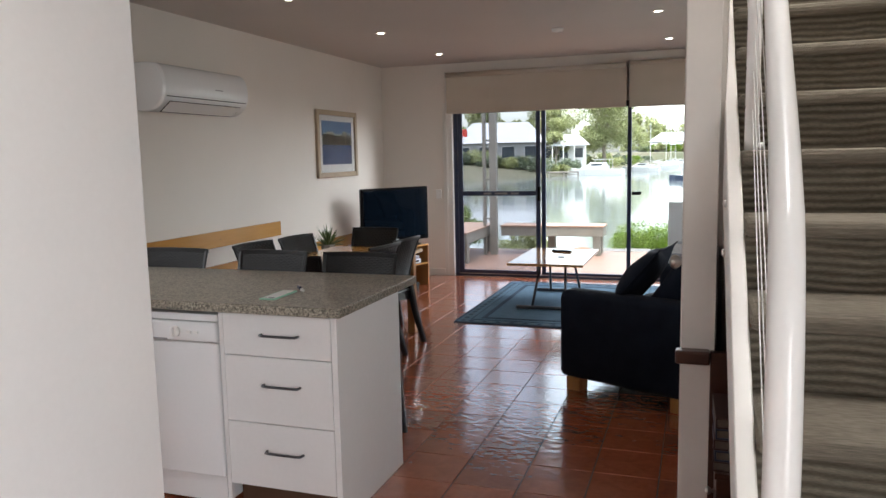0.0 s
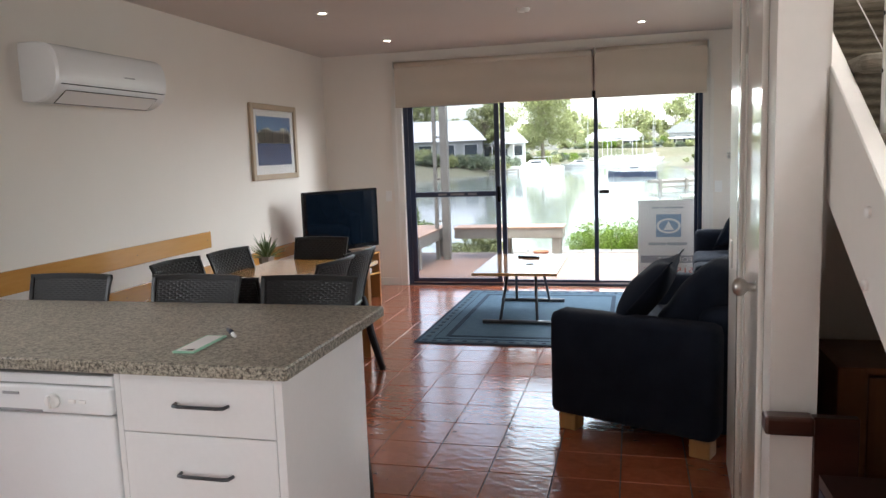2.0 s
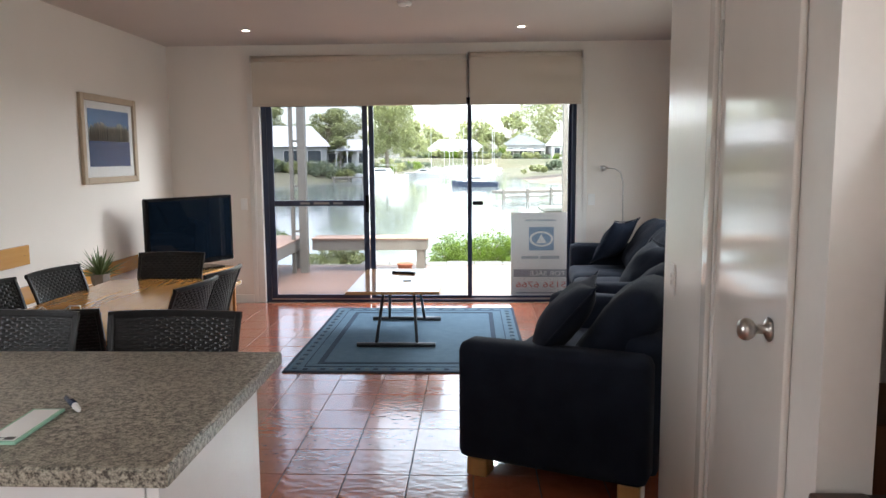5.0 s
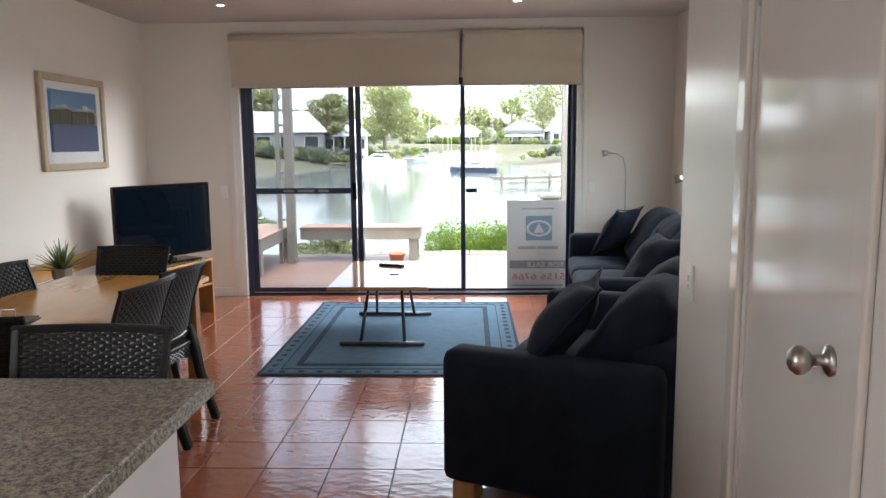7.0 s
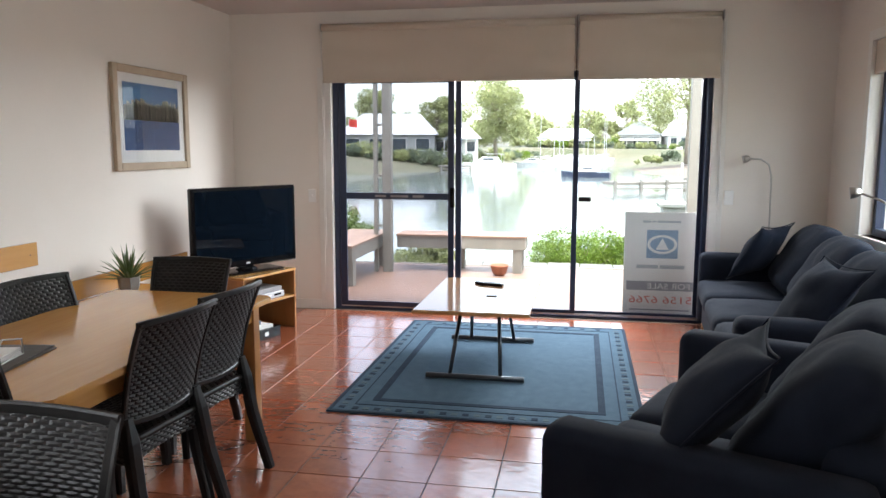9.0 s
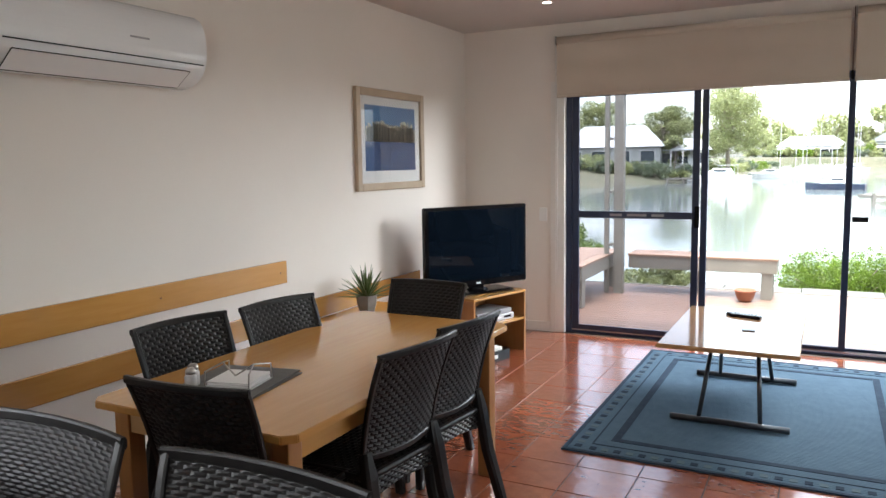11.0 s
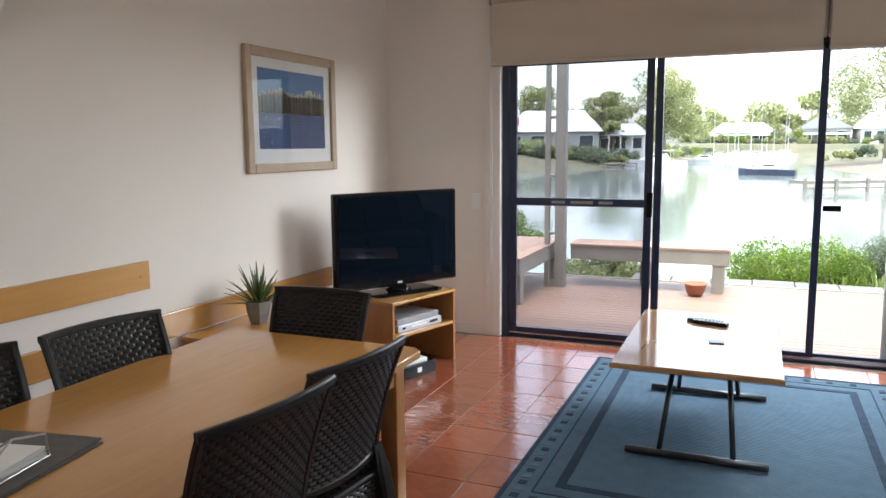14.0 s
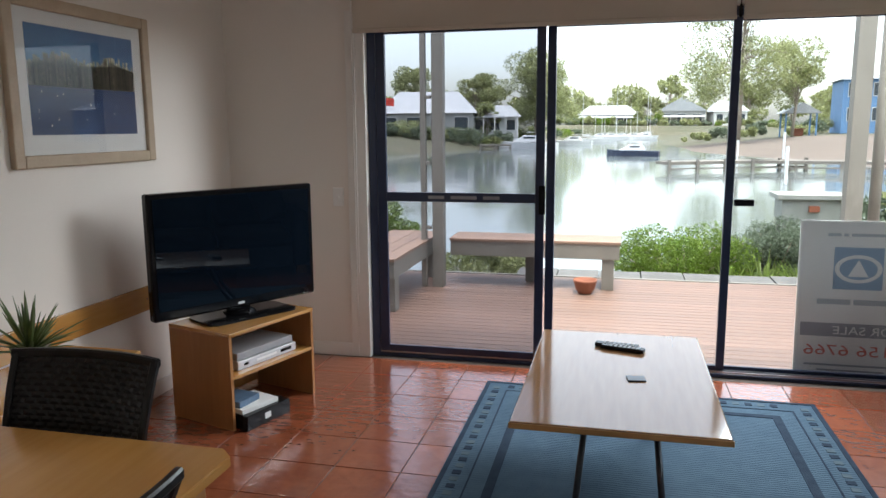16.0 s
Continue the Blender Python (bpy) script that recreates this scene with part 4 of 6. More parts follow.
def wicker_chair(name, label, category, group, seat=0.44, rise=0.415, rows=24, relief=0.0044):
    c = thing(name, pose(0, 0, 0), label, category, group)
    back = back_of(seat + 0.01, rise)

    def seat_point(u, v):
        return Vector((u * (0.205 + 0.02 * v), -0.20 + 0.42 * v, seat - 0.012 * (1 - u * u) * math.sin(math.pi * v)))

    def panel(u, v):
        """The back, its lower edge bowed down in the middle."""
        return back(u, v - 0.035 * (1 - v) * (1 - u * u))

    def skirt(s, v):
        """Once round the seat, from its rim down."""
        k = int(min(3.999, s))
        f = s - k
        x, y = ((-1 + 2 * f, 0.0), (1.0, f), (1 - 2 * f, 1.0), (-1.0, 1 - f))[k]
        p = seat_point(x, y)
        return Vector((p.x * 0.985, p.y, seat - 0.008 - (0.085 + 0.022 * math.sin(math.pi * f) * -1) * v))

    part("backrest_weave", woven(panel, 12, rows, relief, -0.95, 0.95, 0.13, 0.965), WICKER, c)
    bm = bmesh.new()
    for s in (-1, 1):
        strip(bm, [back(s * 0.975, v) for v in np.linspace(-0.03, 1.0, 9)], 0.021, 0.018)
    strip(bm, [back(u, 0.985) for u in np.linspace(-1.02, 1.02, 11)], 0.024, 0.018, Vector((0, 0, 1)))
    strip(bm, [panel(u, 0.12) for u in np.linspace(-0.95, 0.95, 11)], 0.022, 0.016, Vector((0, 0, 1)))
    bmesh.ops.recalc_face_normals(bm, faces=bm.faces)
    part("backrest_frame", bm, WICKER, c, smooth=False)
    part("seat_weave", woven(seat_point, 11, 20, 0.006, -0.95, 0.95, 0.03, 0.97), WICKER, c)
    bm = bmesh.new()
    loop = [seat_point(u, 0.0) for u in np.linspace(-1, 1, 6)] + [seat_point(1, v) for v in np.linspace(0.1, 0.9, 5)] + [seat_point(u, 1.0) for u in np.linspace(1, -1, 6)] + [seat_point(-1, v) for v in np.linspace(0.9, 0.1, 5)]
    tube(bm, [p + Vector((0, 0, -0.006)) for p in loop], 0.012, 8, closed=True)
    part("seat_frame", bm, WICKER, c, smooth=True)
    part("seat_skirt", woven(skirt, 44, 6, 0.006, 0.0, 4.0, 0.0, 1.0), WICKER, c)
    for s in (-1, 1):
        bm = bmesh.new()
        strip(bm, [Vector((s * 0.205, 0.205, seat - 0.01)), Vector((s * 0.212, 0.215, seat * 0.55)), Vector((s * 0.218, 0.225, 0.0))], [0.062, 0.050, 0.036], 0.042)
        bmesh.ops.recalc_face_normals(bm, faces=bm.faces)
        part("leg", bm, WICKER, c)
        bm = bmesh.new()
        strip(bm, [back(s * 0.95, 0.16), Vector((s * 0.194, -0.208, seat - 0.01)), Vector((s * 0.203, -0.232, seat * 0.6)), Vector((s * 0.222, -0.30, 0.0))], [0.036, 0.062, 0.058, 0.038], 0.042)
        bmesh.ops.recalc_face_normals(bm, faces=bm.faces)
        part("leg", bm, WICKER, c)
    return c


chair = wicker_chair("wicker_chair", "charcoal resin chair with a woven wicker pattern at the dining table", "chair", "woven dining chairs")
# seats face the table; the back's top stands about 0.31 m behind the middle of the seat
places = [(-3.11, 5.655, 0, -98), (-3.03, 6.15, 0, -98), (-2.935, 6.635, 0, 180), (-2.615, 5.785, 0, 83), (-2.62, 6.20, 0, 83), (-2.735, 5.345, 0, 5)]
chair.matrix_basis = pose(places[0][0], places[0][1], 0, 0, 0, places[0][3])
for x, y, z, a in places[1:]:
    copy_thing(chair, pose(x, y, z, 0, 0, a))
stool = wicker_chair("bar_stool", "charcoal woven resin bar stool pushed up to the kitchen bench", "stool", "woven stools at the bench", 0.62, 0.345, 34, 0.0022)
stool.matrix_basis = pose(-1.935, 4.30, 0, 0, 0, 180) @ Matrix.Diagonal((1, 0.66, 1, 1))
for x in (-2.47, -3.12):
    copy_thing(stool, pose(x, 4.30, 0, 0, 0, 180))


# ---- sofas ----
def sofa(m, length, depth, seats, label):
    """Local: x along the length, y from front (0) to back, z up."""
    s = thing("sofa", m, label, "sofa", "charcoal sofas")

    def put(name, bm, material=FABRIC, parent=s, smooth=True, label_=""):
        for v in bm.verts:
            v.co.y = -v.co.y
        bmesh.ops.reverse_faces(bm, faces=bm.faces)
        bmesh.ops.transform(bm, matrix=m, verts=bm.verts)
        return part(name, bm, material, parent, label_, smooth)

    arm = 0.17
    put("base", boxes((arm - 0.01, length - arm + 0.01, 0.03, depth - 0.02, 0.085, 0.30), bevel=0.02))
    for x0 in (0.0, length - arm):
        bm = boxes((x0, x0 + arm, 0.0, depth - 0.03, 0.085, 0.638), bevel=0.045, m=None)
        for v in bm.verts:
            if v.co.z > 0.4:
                v.co.z += 0.02 * math.sin(math.pi * min(1, v.co.y / depth))
            v.co.x += noise.noise((v.co.x * 4, v.co.y * 4, v.co.z * 4 + x0)) * 0.006
        put("arm", bm)
    bm = boxes((arm - 0.01, length - arm + 0.01, depth - 0.20, depth, 0.085, 0.70), bevel=0.06)
    for v in bm.verts:
        v.co.y += 0.05 * (v.co.z - 0.3)
    put("backrest", bm)
    w = (length - 2 * arm) / seats
    for k in range(seats):
        bm = boxes((arm + k * w + 0.004, arm + (k + 1) * w - 0.004, -0.015, depth - 0.24, 0.295, 0.445), bevel=0.05)
        bmesh.ops.subdivide_edges(bm, edges=[e for e in bm.edges if e.calc_length() > 0.2], cuts=5, use_grid_fill=True)
        for v in bm.verts:
            if v.co.z > 0.40:
                u = (v.co.x - arm - k * w) / w
                v.co.z += 0.030 * math.sin(math.pi * max(0, min(1, u))) * math.sin(math.pi * max(0, min(1, v.co.y / (depth - 0.24)))) + 0.008 * noise.noise(v.co * 5)
        put("seat_cushion", bm)
        bm = bmesh.new()
        pillow(bm, w * 1.05, 0.60, 0.25, pose(arm + (k + 0.5) * w, depth - 0.23, 0.67, 53, 0, 2 * (k % 2) - 1), 16, 0.25, 4, 0.16)
        put("back_cushion", bm)
    for x in (0.03, length - 0.13):
        for y in (0.04, depth - 0.16):
            put("leg", boxes((x, x + 0.10, y, y + 0.10, 0.0, 0.088), bevel=0.008), PINE, s, False, "varnished pine block leg")
    return s


def scatter_cushion(m, label, size=0.48):
    c = thing("scatter_cushion", m, label, "cushion", "scatter cushions")
    bm = bmesh.new()
    pillow(bm, size, size, 0.18, m, 18, 1.0, 2)
    part("cover", bm, FABRIC, c, smooth=True)
    bm = bmesh.new()
    edge = []
    for k in range(48):
        a = k / 48 * 4
        e, f = int(a), a - int(a)
        u, v = ((2 * f - 1, -1), (1, 2 * f - 1), (1 - 2 * f, 1), (-1, 1 - 2 * f))[e]
        edge.append(m @ Vector((u * size / 2 * (1 - 0.12 * (1 - v * v)), v * size / 2 * (1 - 0.12 * (1 - u * u)), 0)))
    tube(bm, edge, 0.004, 6, closed=True)
    part("piping", bm, FABRIC, c, smooth=True)


SOFA_A, SOFA_B = pose(-1.045, 5.46, 0, 0, 0, 66), pose(-0.20, 6.98, 0, 0, 0, 85.5)
sofa(SOFA_A, 1.50, 0.90, 2, "charcoal fabric two-seat sofa with pine block legs")
sofa(SOFA_B, 2.48, 0.90, 3, "charcoal fabric three-seat sofa under the side window")
scatter_cushion(SOFA_A @ pose(0.30, -0.42, 0.735, -50, 0, 14), "charcoal scatter cushion leaning beside the sofa arm")
scatter_cushion(SOFA_B @ pose(0.30, -0.40, 0.70, -52, 0, 14), "charcoal scatter cushion leaning beside the sofa arm")
scatter_cushion(SOFA_B @ pose(2.14, -0.40, 0.70, -58, 0, -35), "charcoal scatter cushion leaning on the far sofa arm")


# ---- rug and coffee table ----
def rug():
    x0, x1, y0, y1 = -2.285, -0.565, 7.118, 9.335
    r = thing("rug", ((x0 + x1) / 2, (y0 + y1) / 2, 0), "slate blue woven rug with a dark border and pale flecks", "rug")
    bm = bmesh.new()
    n, k = 46, 60
    g = [[bm.verts.new((x0 + (x1 - x0) * i / n, y0 + (y1 - y0) * j / k, 0.0075 + 0.0012 * noise.noise((i * 0.3, j * 0.3, 0)))) for i in range(n + 1)] for j in range(k + 1)]
    for j in range(k):
        for i in range(n):
            bm.faces.new((g[j][i], g[j][i + 1], g[j + 1][i + 1], g[j + 1][i]))
    edge = [e for e in bm.edges if e.is_boundary]
    got = bmesh.ops.extrude_edge_only(bm, edges=edge)
    for v in got["geom"]:
        if isinstance(v, bmesh.types.BMVert):
            v.co.z = 0.0012
    part("woven_field", bm, RUGM, r)
    z0, z1 = 0.005, 0.0102

    def ring(a, b):
        return ((x0 + a, x1 - a, y0 + a, y0 + b, z0, z1), (x0 + a, x1 - a, y1 - b, y1 - a, z0, z1), (x0 + a, x0 + b, y0 + b, y1 - b, z0, z1), (x1 - b, x1 - a, y0 + b, y1 - b, z0, z1))
    part("edge_binding", boxes(*ring(0.0, 0.022)), RUGD, r)
    part("border_band", boxes(*ring(0.205, 0.245)), RUGD, r)
    part("border_line", boxes(*ring(0.125, 0.132)), RUGD, r)
    bm, bd = bmesh.new(), bmesh.new()
    for j in range(int((y1 - y0 - 0.1) / 0.062)):
        y = y0 + 0.06 + j * 0.062
        for xx in (x0 + 0.068, x1 - 0.068):
            box(bm if j % 2 else bd, xx - 0.018, xx + 0.018, y, y + 0.034, z0, z1)
    for i in range(int((x1 - x0 - 0.24) / 0.062)):
        x = x0 + 0.13 + i * 0.062
        for yy in (y0 + 0.068, y1 - 0.068):
            box(bm if i % 2 else bd, x, x + 0.034, yy - 0.018, yy + 0.018, z0, z1)
    tagged(part("pale_pattern", bm, RUGL, r), "", "", "", "stuff")
    tagged(part("dark_pattern", bd, RUGD, r), "", "", "", "stuff")


rug()


def coffee_table():
    x0, x1, y0, y1, z = -1.922, -1.212, 7.66, 8.84, 0.471
    t_ = thing("coffee_table", ((x0 + x1) / 2, (y0 + y1) / 2, 0.01), "glossy timber coffee table on folding dark steel legs", "table")
    bm = boxes((x0, x1, y0, y1, z - 0.024, z), bevel=0.006)
    part("tabletop", bm, BEECH, t_)
    part("edge_band", boxes((x0 - 0.002, x1 + 0.002, y0 - 0.003, y0 + 0.006, z - 0.023, z - 0.004), bevel=0.001), OAKX, t_)
    za, zb = 0.028, z - 0.034
    for y, yt in ((7.80, 8.05), (8.765, 8.50)):
        bm = bmesh.new()
        tube(bm, [(-1.865, y, za), (-1.25, y, za)], 0.0175, 12)
        part("foot_bar", bm, GUNMETAL, t_, smooth=True)
        for xa, xt in ((-1.715, -1.675), (-1.395, -1.435)):
            bm = bmesh.new()
            tube(bm, [(xa, y, za), (xt, yt, zb)], 0.0125, 10)
            part("leg", bm, GUNMETAL, t_, smooth=True)
    for x in (-1.70, -1.41):
        part("rail", boxes((x - 0.014, x + 0.014, 7.86, 8.66, zb - 0.012, z - 0.024), bevel=0.003), GUNMETAL, t_)


coffee_table()

for px, py, a, zz in ((-1.575, 8.60, 80, 0.471), (-1.55, 8.56, 74, 0.471)):
    q = pose(px, py, zz, 0, 0, a)
    rc = thing("remote_control", q, "slim black remote control lying on the coffee table", "remote", "remote controls")
    part("shell", boxes((-0.022, 0.022, -0.095, 0.095, 0.0, 0.018), bevel=0.005, m=q), BLACK, rc)
    for j in range(7):
        for i in range(3):
            part("button", boxes((-0.016 + i * 0.012, -0.008 + i * 0.012, -0.075 + j * 0.02, -0.064 + j * 0.02, 0.017, 0.0195), m=q), GREY_PL, rc)
cs = thing("coaster", pose(-1.50, 8.18, 0.471), "small dark square coaster on the coffee table", "coaster")
part("pad", boxes((-0.035, 0.035, -0.03, 0.03, 0.0, 0.006), bevel=0.002, m=pose(-1.50, 8.18, 0.471, 0, 0, 8)), GUNMETAL, cs)


# ---- television corner ----
CAB = pose(-3.358, 8.385, 0, 0, 0, 73)


def in_frame(m, bm):
    bmesh.ops.transform(bm, matrix=m, verts=bm.verts)
    return bm


def tv_cabinet():
    """Local: x along the open front, y away from the room."""
    c = thing("tv_cabinet", CAB, "honey timber television cabinet with an open shelf", "cabinet")
    w, d, h, t_ = 0.605, 0.42, 0.485, 0.018
    part("top", in_frame(CAB, boxes((0, w, 0, d, h - t_, h), bevel=0.002)), OAK, c)
    part("side", in_frame(CAB, boxes((0, t_, 0.004, d, 0, h - t_), bevel=0.001)), OAKZ_SHADED, c)
    part("side", in_frame(CAB, boxes((w - t_, w, 0.004, d, 0, h - t_), bevel=0.001)), OAKZ_SHADED, c)
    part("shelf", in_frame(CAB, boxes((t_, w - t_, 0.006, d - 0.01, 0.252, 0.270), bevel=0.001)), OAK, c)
    part("back", in_frame(CAB, boxes((t_, w - t_, d - 0.01, d, 0.02, h - t_))), OAKZ_SHADED, c)
    p = thing("media_player", CAB @ pose(0.30, 0.1, 0.27), "silver disc player on the cabinet shelf", "player")
    silver = mat("silver_case", (0.55, 0.55, 0.56), (0.48, 0.48, 0.49), 0.35, 8, metal=0.4)
    part("case", in_frame(CAB, boxes((0.09, 0.51, 0.045, 0.30, 0.2705, 0.315), bevel=0.004)), silver, p)
    part("case_top", in_frame(CAB, boxes((0.10, 0.50, 0.06, 0.29, 0.316, 0.352), bevel=0.004)), GREY_PL, p)
    part("disc_tray", in_frame(CAB, boxes((0.22, 0.36, 0.0435, 0.046, 0.288, 0.300))), PLASTIC_W, p)
    part("display", in_frame(CAB, boxes((0.39, 0.47, 0.0435, 0.046, 0.286, 0.302))), BLACK, p)
    part("button", in_frame(CAB, boxes((0.13, 0.16, 0.0435, 0.046, 0.288, 0.300))), BLACK, p)
    b = thing("game_box", CAB @ pose(0.25, 0.1, 0), "black electronics box with a white label under the shelf", "box")
    part("case", in_frame(CAB, boxes((0.03, 0.33, -0.06, 0.16, 0.0, 0.075), bevel=0.004)), BLACK, b)
    part("sticker", in_frame(CAB, boxes((0.15, 0.19, -0.0615, -0.0595, 0.025, 0.055))), PAPER, b)
    k = thing("paper_stack", CAB @ pose(0.15, 0.1, 0.075), "stack of white papers on the electronics box", "papers")
    part("sheets", in_frame(CAB @ pose(0, 0, 0, 0, 0, -4), boxes((0.04, 0.27, -0.02, 0.16, 0.075, 0.098), bevel=0.001)), PAPER, k)
    part("booklet", in_frame(CAB @ pose(0, 0, 0, 0, 0, 6), boxes((0.05, 0.20, 0.0, 0.14, 0.098, 0.13), bevel=0.002)), mat("blue_booklet", (0.08, 0.14, 0.22), (0.12, 0.2, 0.3), 0.5, 20), k)


tv_cabinet()


def television():
    m = pose(-3.735, 8.36, 0.4855, 0, 0, 59.5)
    t_ = thing("television", m, "black flat television with a dark switched-off screen on a swivel stand", "television")
    w, z0, z1 = 0.942, 0.036, 0.657
    part("bezel", in_frame(m, boxes((0, w, -0.002, 0.055, z0, z1), bevel=0.012)), BLACK, t_)
    part("rear_housing", in_frame(m, boxes((0.12, w - 0.12, 0.05, 0.10, z0 + 0.08, z1 - 0.1), bevel=0.02)), BLACK, t_)
    part("screen", in_frame(m, boxes((0.026, w - 0.026, -0.0042, -0.0015, z0 + 0.050, z1 - 0.026))), SCREEN, t_)
    part("maker_badge", in_frame(m, boxes((w / 2 - 0.018, w / 2 + 0.018, -0.0045, -0.0022, z0 + 0.018, z0 + 0.030))), PLASTIC_W, t_)
    part("neck", in_frame(m, boxes((w / 2 - 0.065, w / 2 + 0.065, 0.015, 0.05, 0.012, z0 + 0.05), bevel=0.006)), BLACK, t_)
    bm = bmesh.new()
    low = []
    for cx, cy, a0 in ((0.21, 0.085, 0), (-0.21, 0.085, 90), (-0.21, -0.085, 180), (0.21, -0.085, 270)):
        for k in range(6):
            an = radians(a0 + 18 * k)
            low.append(bm.verts.new((cx + 0.045 * math.cos(an), cy + 0.045 * math.sin(an), 0.0)))
    bm.faces.new(low[::-1])
    up = bmesh.ops.extrude_face_region(bm, geom=bm.faces[:])
    for v in up["geom"]:
        if isinstance(v, bmesh.types.BMVert):
            v.co.z = 0.010
    bmesh.ops.recalc_face_normals(bm, faces=bm.faces)
    part("stand_base", in_frame(m @ pose(w / 2, -0.02, 0.001), bm), BLACK, t_, "black gloss glass stand base")
    part("stand_collar", in_frame(m @ pose(w / 2, 0.02, 0.011), lathe([(0.085, 0.0), (0.08, 0.012), (0.06, 0.018), (0.0, 0.02)], seg=28)), BLACK, t_, smooth=True)


television()

# low timber ledge that carries the plant
lg = thing("timber_ledge", (-3.83, 7.75, 0), "low honey timber side table against the wall", "side table")
part("top", boxes((LEFT + 0.022, -3.60, 7.28, 8.06, 0.468, 0.490), bevel=0.003), OAK, lg)
part("end_panel", boxes((LEFT + 0.022, -3.615, 7.30, 7.318, 0, 0.468), bevel=0.001), OAKZ_SHADED, lg)
part("end_panel", boxes((LEFT + 0.022, -3.615, 8.02, 8.038, 0, 0.468), bevel=0.001), OAKZ_SHADED, lg)
part("stretcher", boxes((-3.66, -3.642, 7.318, 8.02, 0.39, 0.468), bevel=0.001), OAK, lg)


def pot_plant(x, y, z):
    p = thing("pot_plant", (x, y, z), "small spiky green succulent in a faceted grey cement pot", "plant")
    part("pot", lathe([(0.046, 0.0), (0.066, 0.06), (0.074, 0.125), (0.066, 0.125), (0.062, 0.11)], (x, y, z), 7), CEMENT, p)
    rnd = random.Random(8)
    for k in range(60):
        a, el, ln = rnd.uniform(0, 6.283), rnd.uniform(0.25, 1.45), rnd.uniform(0.15, 0.25)
        d = Vector((math.cos(a) * math.cos(el), math.sin(a) * math.cos(el), math.sin(el)))
        base = Vector((x, y, z + 0.10)) + d * 0.012
        sd = d.cross(Vector((0, 0, 1))).normalized()
        bm = bmesh.new()
        ring_ = []
        for f, wd in ((0.0, 0.006), (0.35, 0.009), (0.75, 0.006), (1.0, 0.0006)):
            c_ = base + d * ln * f + Vector((0, 0, -0.03 * f * f * math.cos(el)))
            up = sd.cross(d)
            ring_.append([bm.verts.new(c_ + sd * wd), bm.verts.new(c_ + up * wd * 0.45), bm.verts.new(c_ - sd * wd), bm.verts.new(c_ - up * wd * 0.45)])
        for u, v in zip(ring_, ring_[1:]):
            for i in range(4):
                bm.faces.new((u[i], u[(i + 1) % 4], v[(i + 1) % 4], v[i]))
        part("leaf", bm, LEAF, p)


pot_plant(-3.80, 7.66, 0.490)


# ---- things on the dining table ----
ZT = 0.715
for k, (x, y, a) in enumerate(((-2.93, 5.47, 8), (-2.935, 5.475, 11))):
    q = pose(x, y, ZT + 0.005 * k, 0, 0, a)
    pm = thing("placemat", q, "stacked grey woven placemat on the dining table", "placemat", "placemats")
    part("mat", boxes((-0.16, 0.16, -0.21, 0.21, 0.0, 0.0045), bevel=0.0015, m=q), mat("grey_placemat", (0.13, 0.125, 0.12), (0.09, 0.085, 0.08), 0.7, 30, bump=0.3, grain=300), pm)
for x, y, fill in ((-3.035, 5.405, (0.75, 0.74, 0.72)), (-3.0, 5.36, (0.70, 0.69, 0.67))):
    sh = thing("salt_shaker", (x, y, ZT + 0.01), "small glass shaker with a steel lid on the placemats", "shaker", "salt and pepper shakers")
    part("glass_jar", lathe([(0.019, 0.0), (0.021, 0.004), (0.021, 0.045), (0.016, 0.055)], (x, y, ZT + 0.0102), 14), mat("salt_glass", fill, None, 0.12, 10), sh, smooth=True)
    part("lid", lathe([(0.0175, 0.055), (0.0175, 0.066), (0.012, 0.074), (0.004, 0.076)], (x, y, ZT + 0.0102), 14), STEEL, sh, smooth=True)
nh = thing("napkin_holder", pose(-2.90, 5.48, ZT + 0.01), "wire napkin holder with white paper napkins", "napkin holder")
q = pose(-2.905, 5.485, ZT + 0.0102, 0, 0, 12)
part("base_tray", boxes((-0.085, 0.085, -0.085, 0.085, 0.0, 0.003), bevel=0.001, m=q), STEEL, nh)
for s in (-1, 1):
    bm = tubes(0.0028, [(s * 0.083, -0.08, 0.002), (s * 0.083, -0.075, 0.055), (s * 0.06, 0.0, 0.070), (s * 0.083, 0.075, 0.055), (s * 0.083, 0.08, 0.002)], seg=6)
    part("wire_side", in_frame(q, bm), STEEL, nh)
part("weight_arm", in_frame(q, tubes(0.003, [(-0.06, 0.0, 0.070), (0.0, -0.02, 0.032), (0.06, 0.0, 0.070)], seg=6)), STEEL, nh)
nk = thing("napkins", q, "stack of white paper napkins in the wire holder", "napkins")
for k in range(5):
    part("napkin", boxes((-0.078, 0.078, -0.078, 0.078, 0.0036 + 0.0042 * k, 0.0072 + 0.0042 * k), bevel=0.001, m=q @ pose(0, 0, 0, 0, 0, (k * 37 % 5 - 2) * 1.5)), PAPER, nk)


# ---- reading lamps behind the sofas ----
def reading_lamp(points, head, aim, label, base):
    l_ = thing("floor_lamp", (base[0], base[1], 0), label, "lamp", "gooseneck reading lamps")
    part("base", lathe([(0.12, 0.0), (0.12, 0.012), (0.02, 0.022)], (base[0], base[1], 0), 28), STEEL, l_, smooth=True)
    bm = bmesh.new()
    tube(bm, [(base[0], base[1], 0.02)] + points + [head], 0.0065, 8)
    part("gooseneck_stem", bm, STEEL, l_, smooth=True)
    m = look(head, aim)
    part("shade", lathe([(0.008, 0.02), (0.020, 0.01), (0.028, -0.012), (0.030, -0.035), (0.025, -0.035)], seg=20, m=m), STEEL, l_, smooth=True)


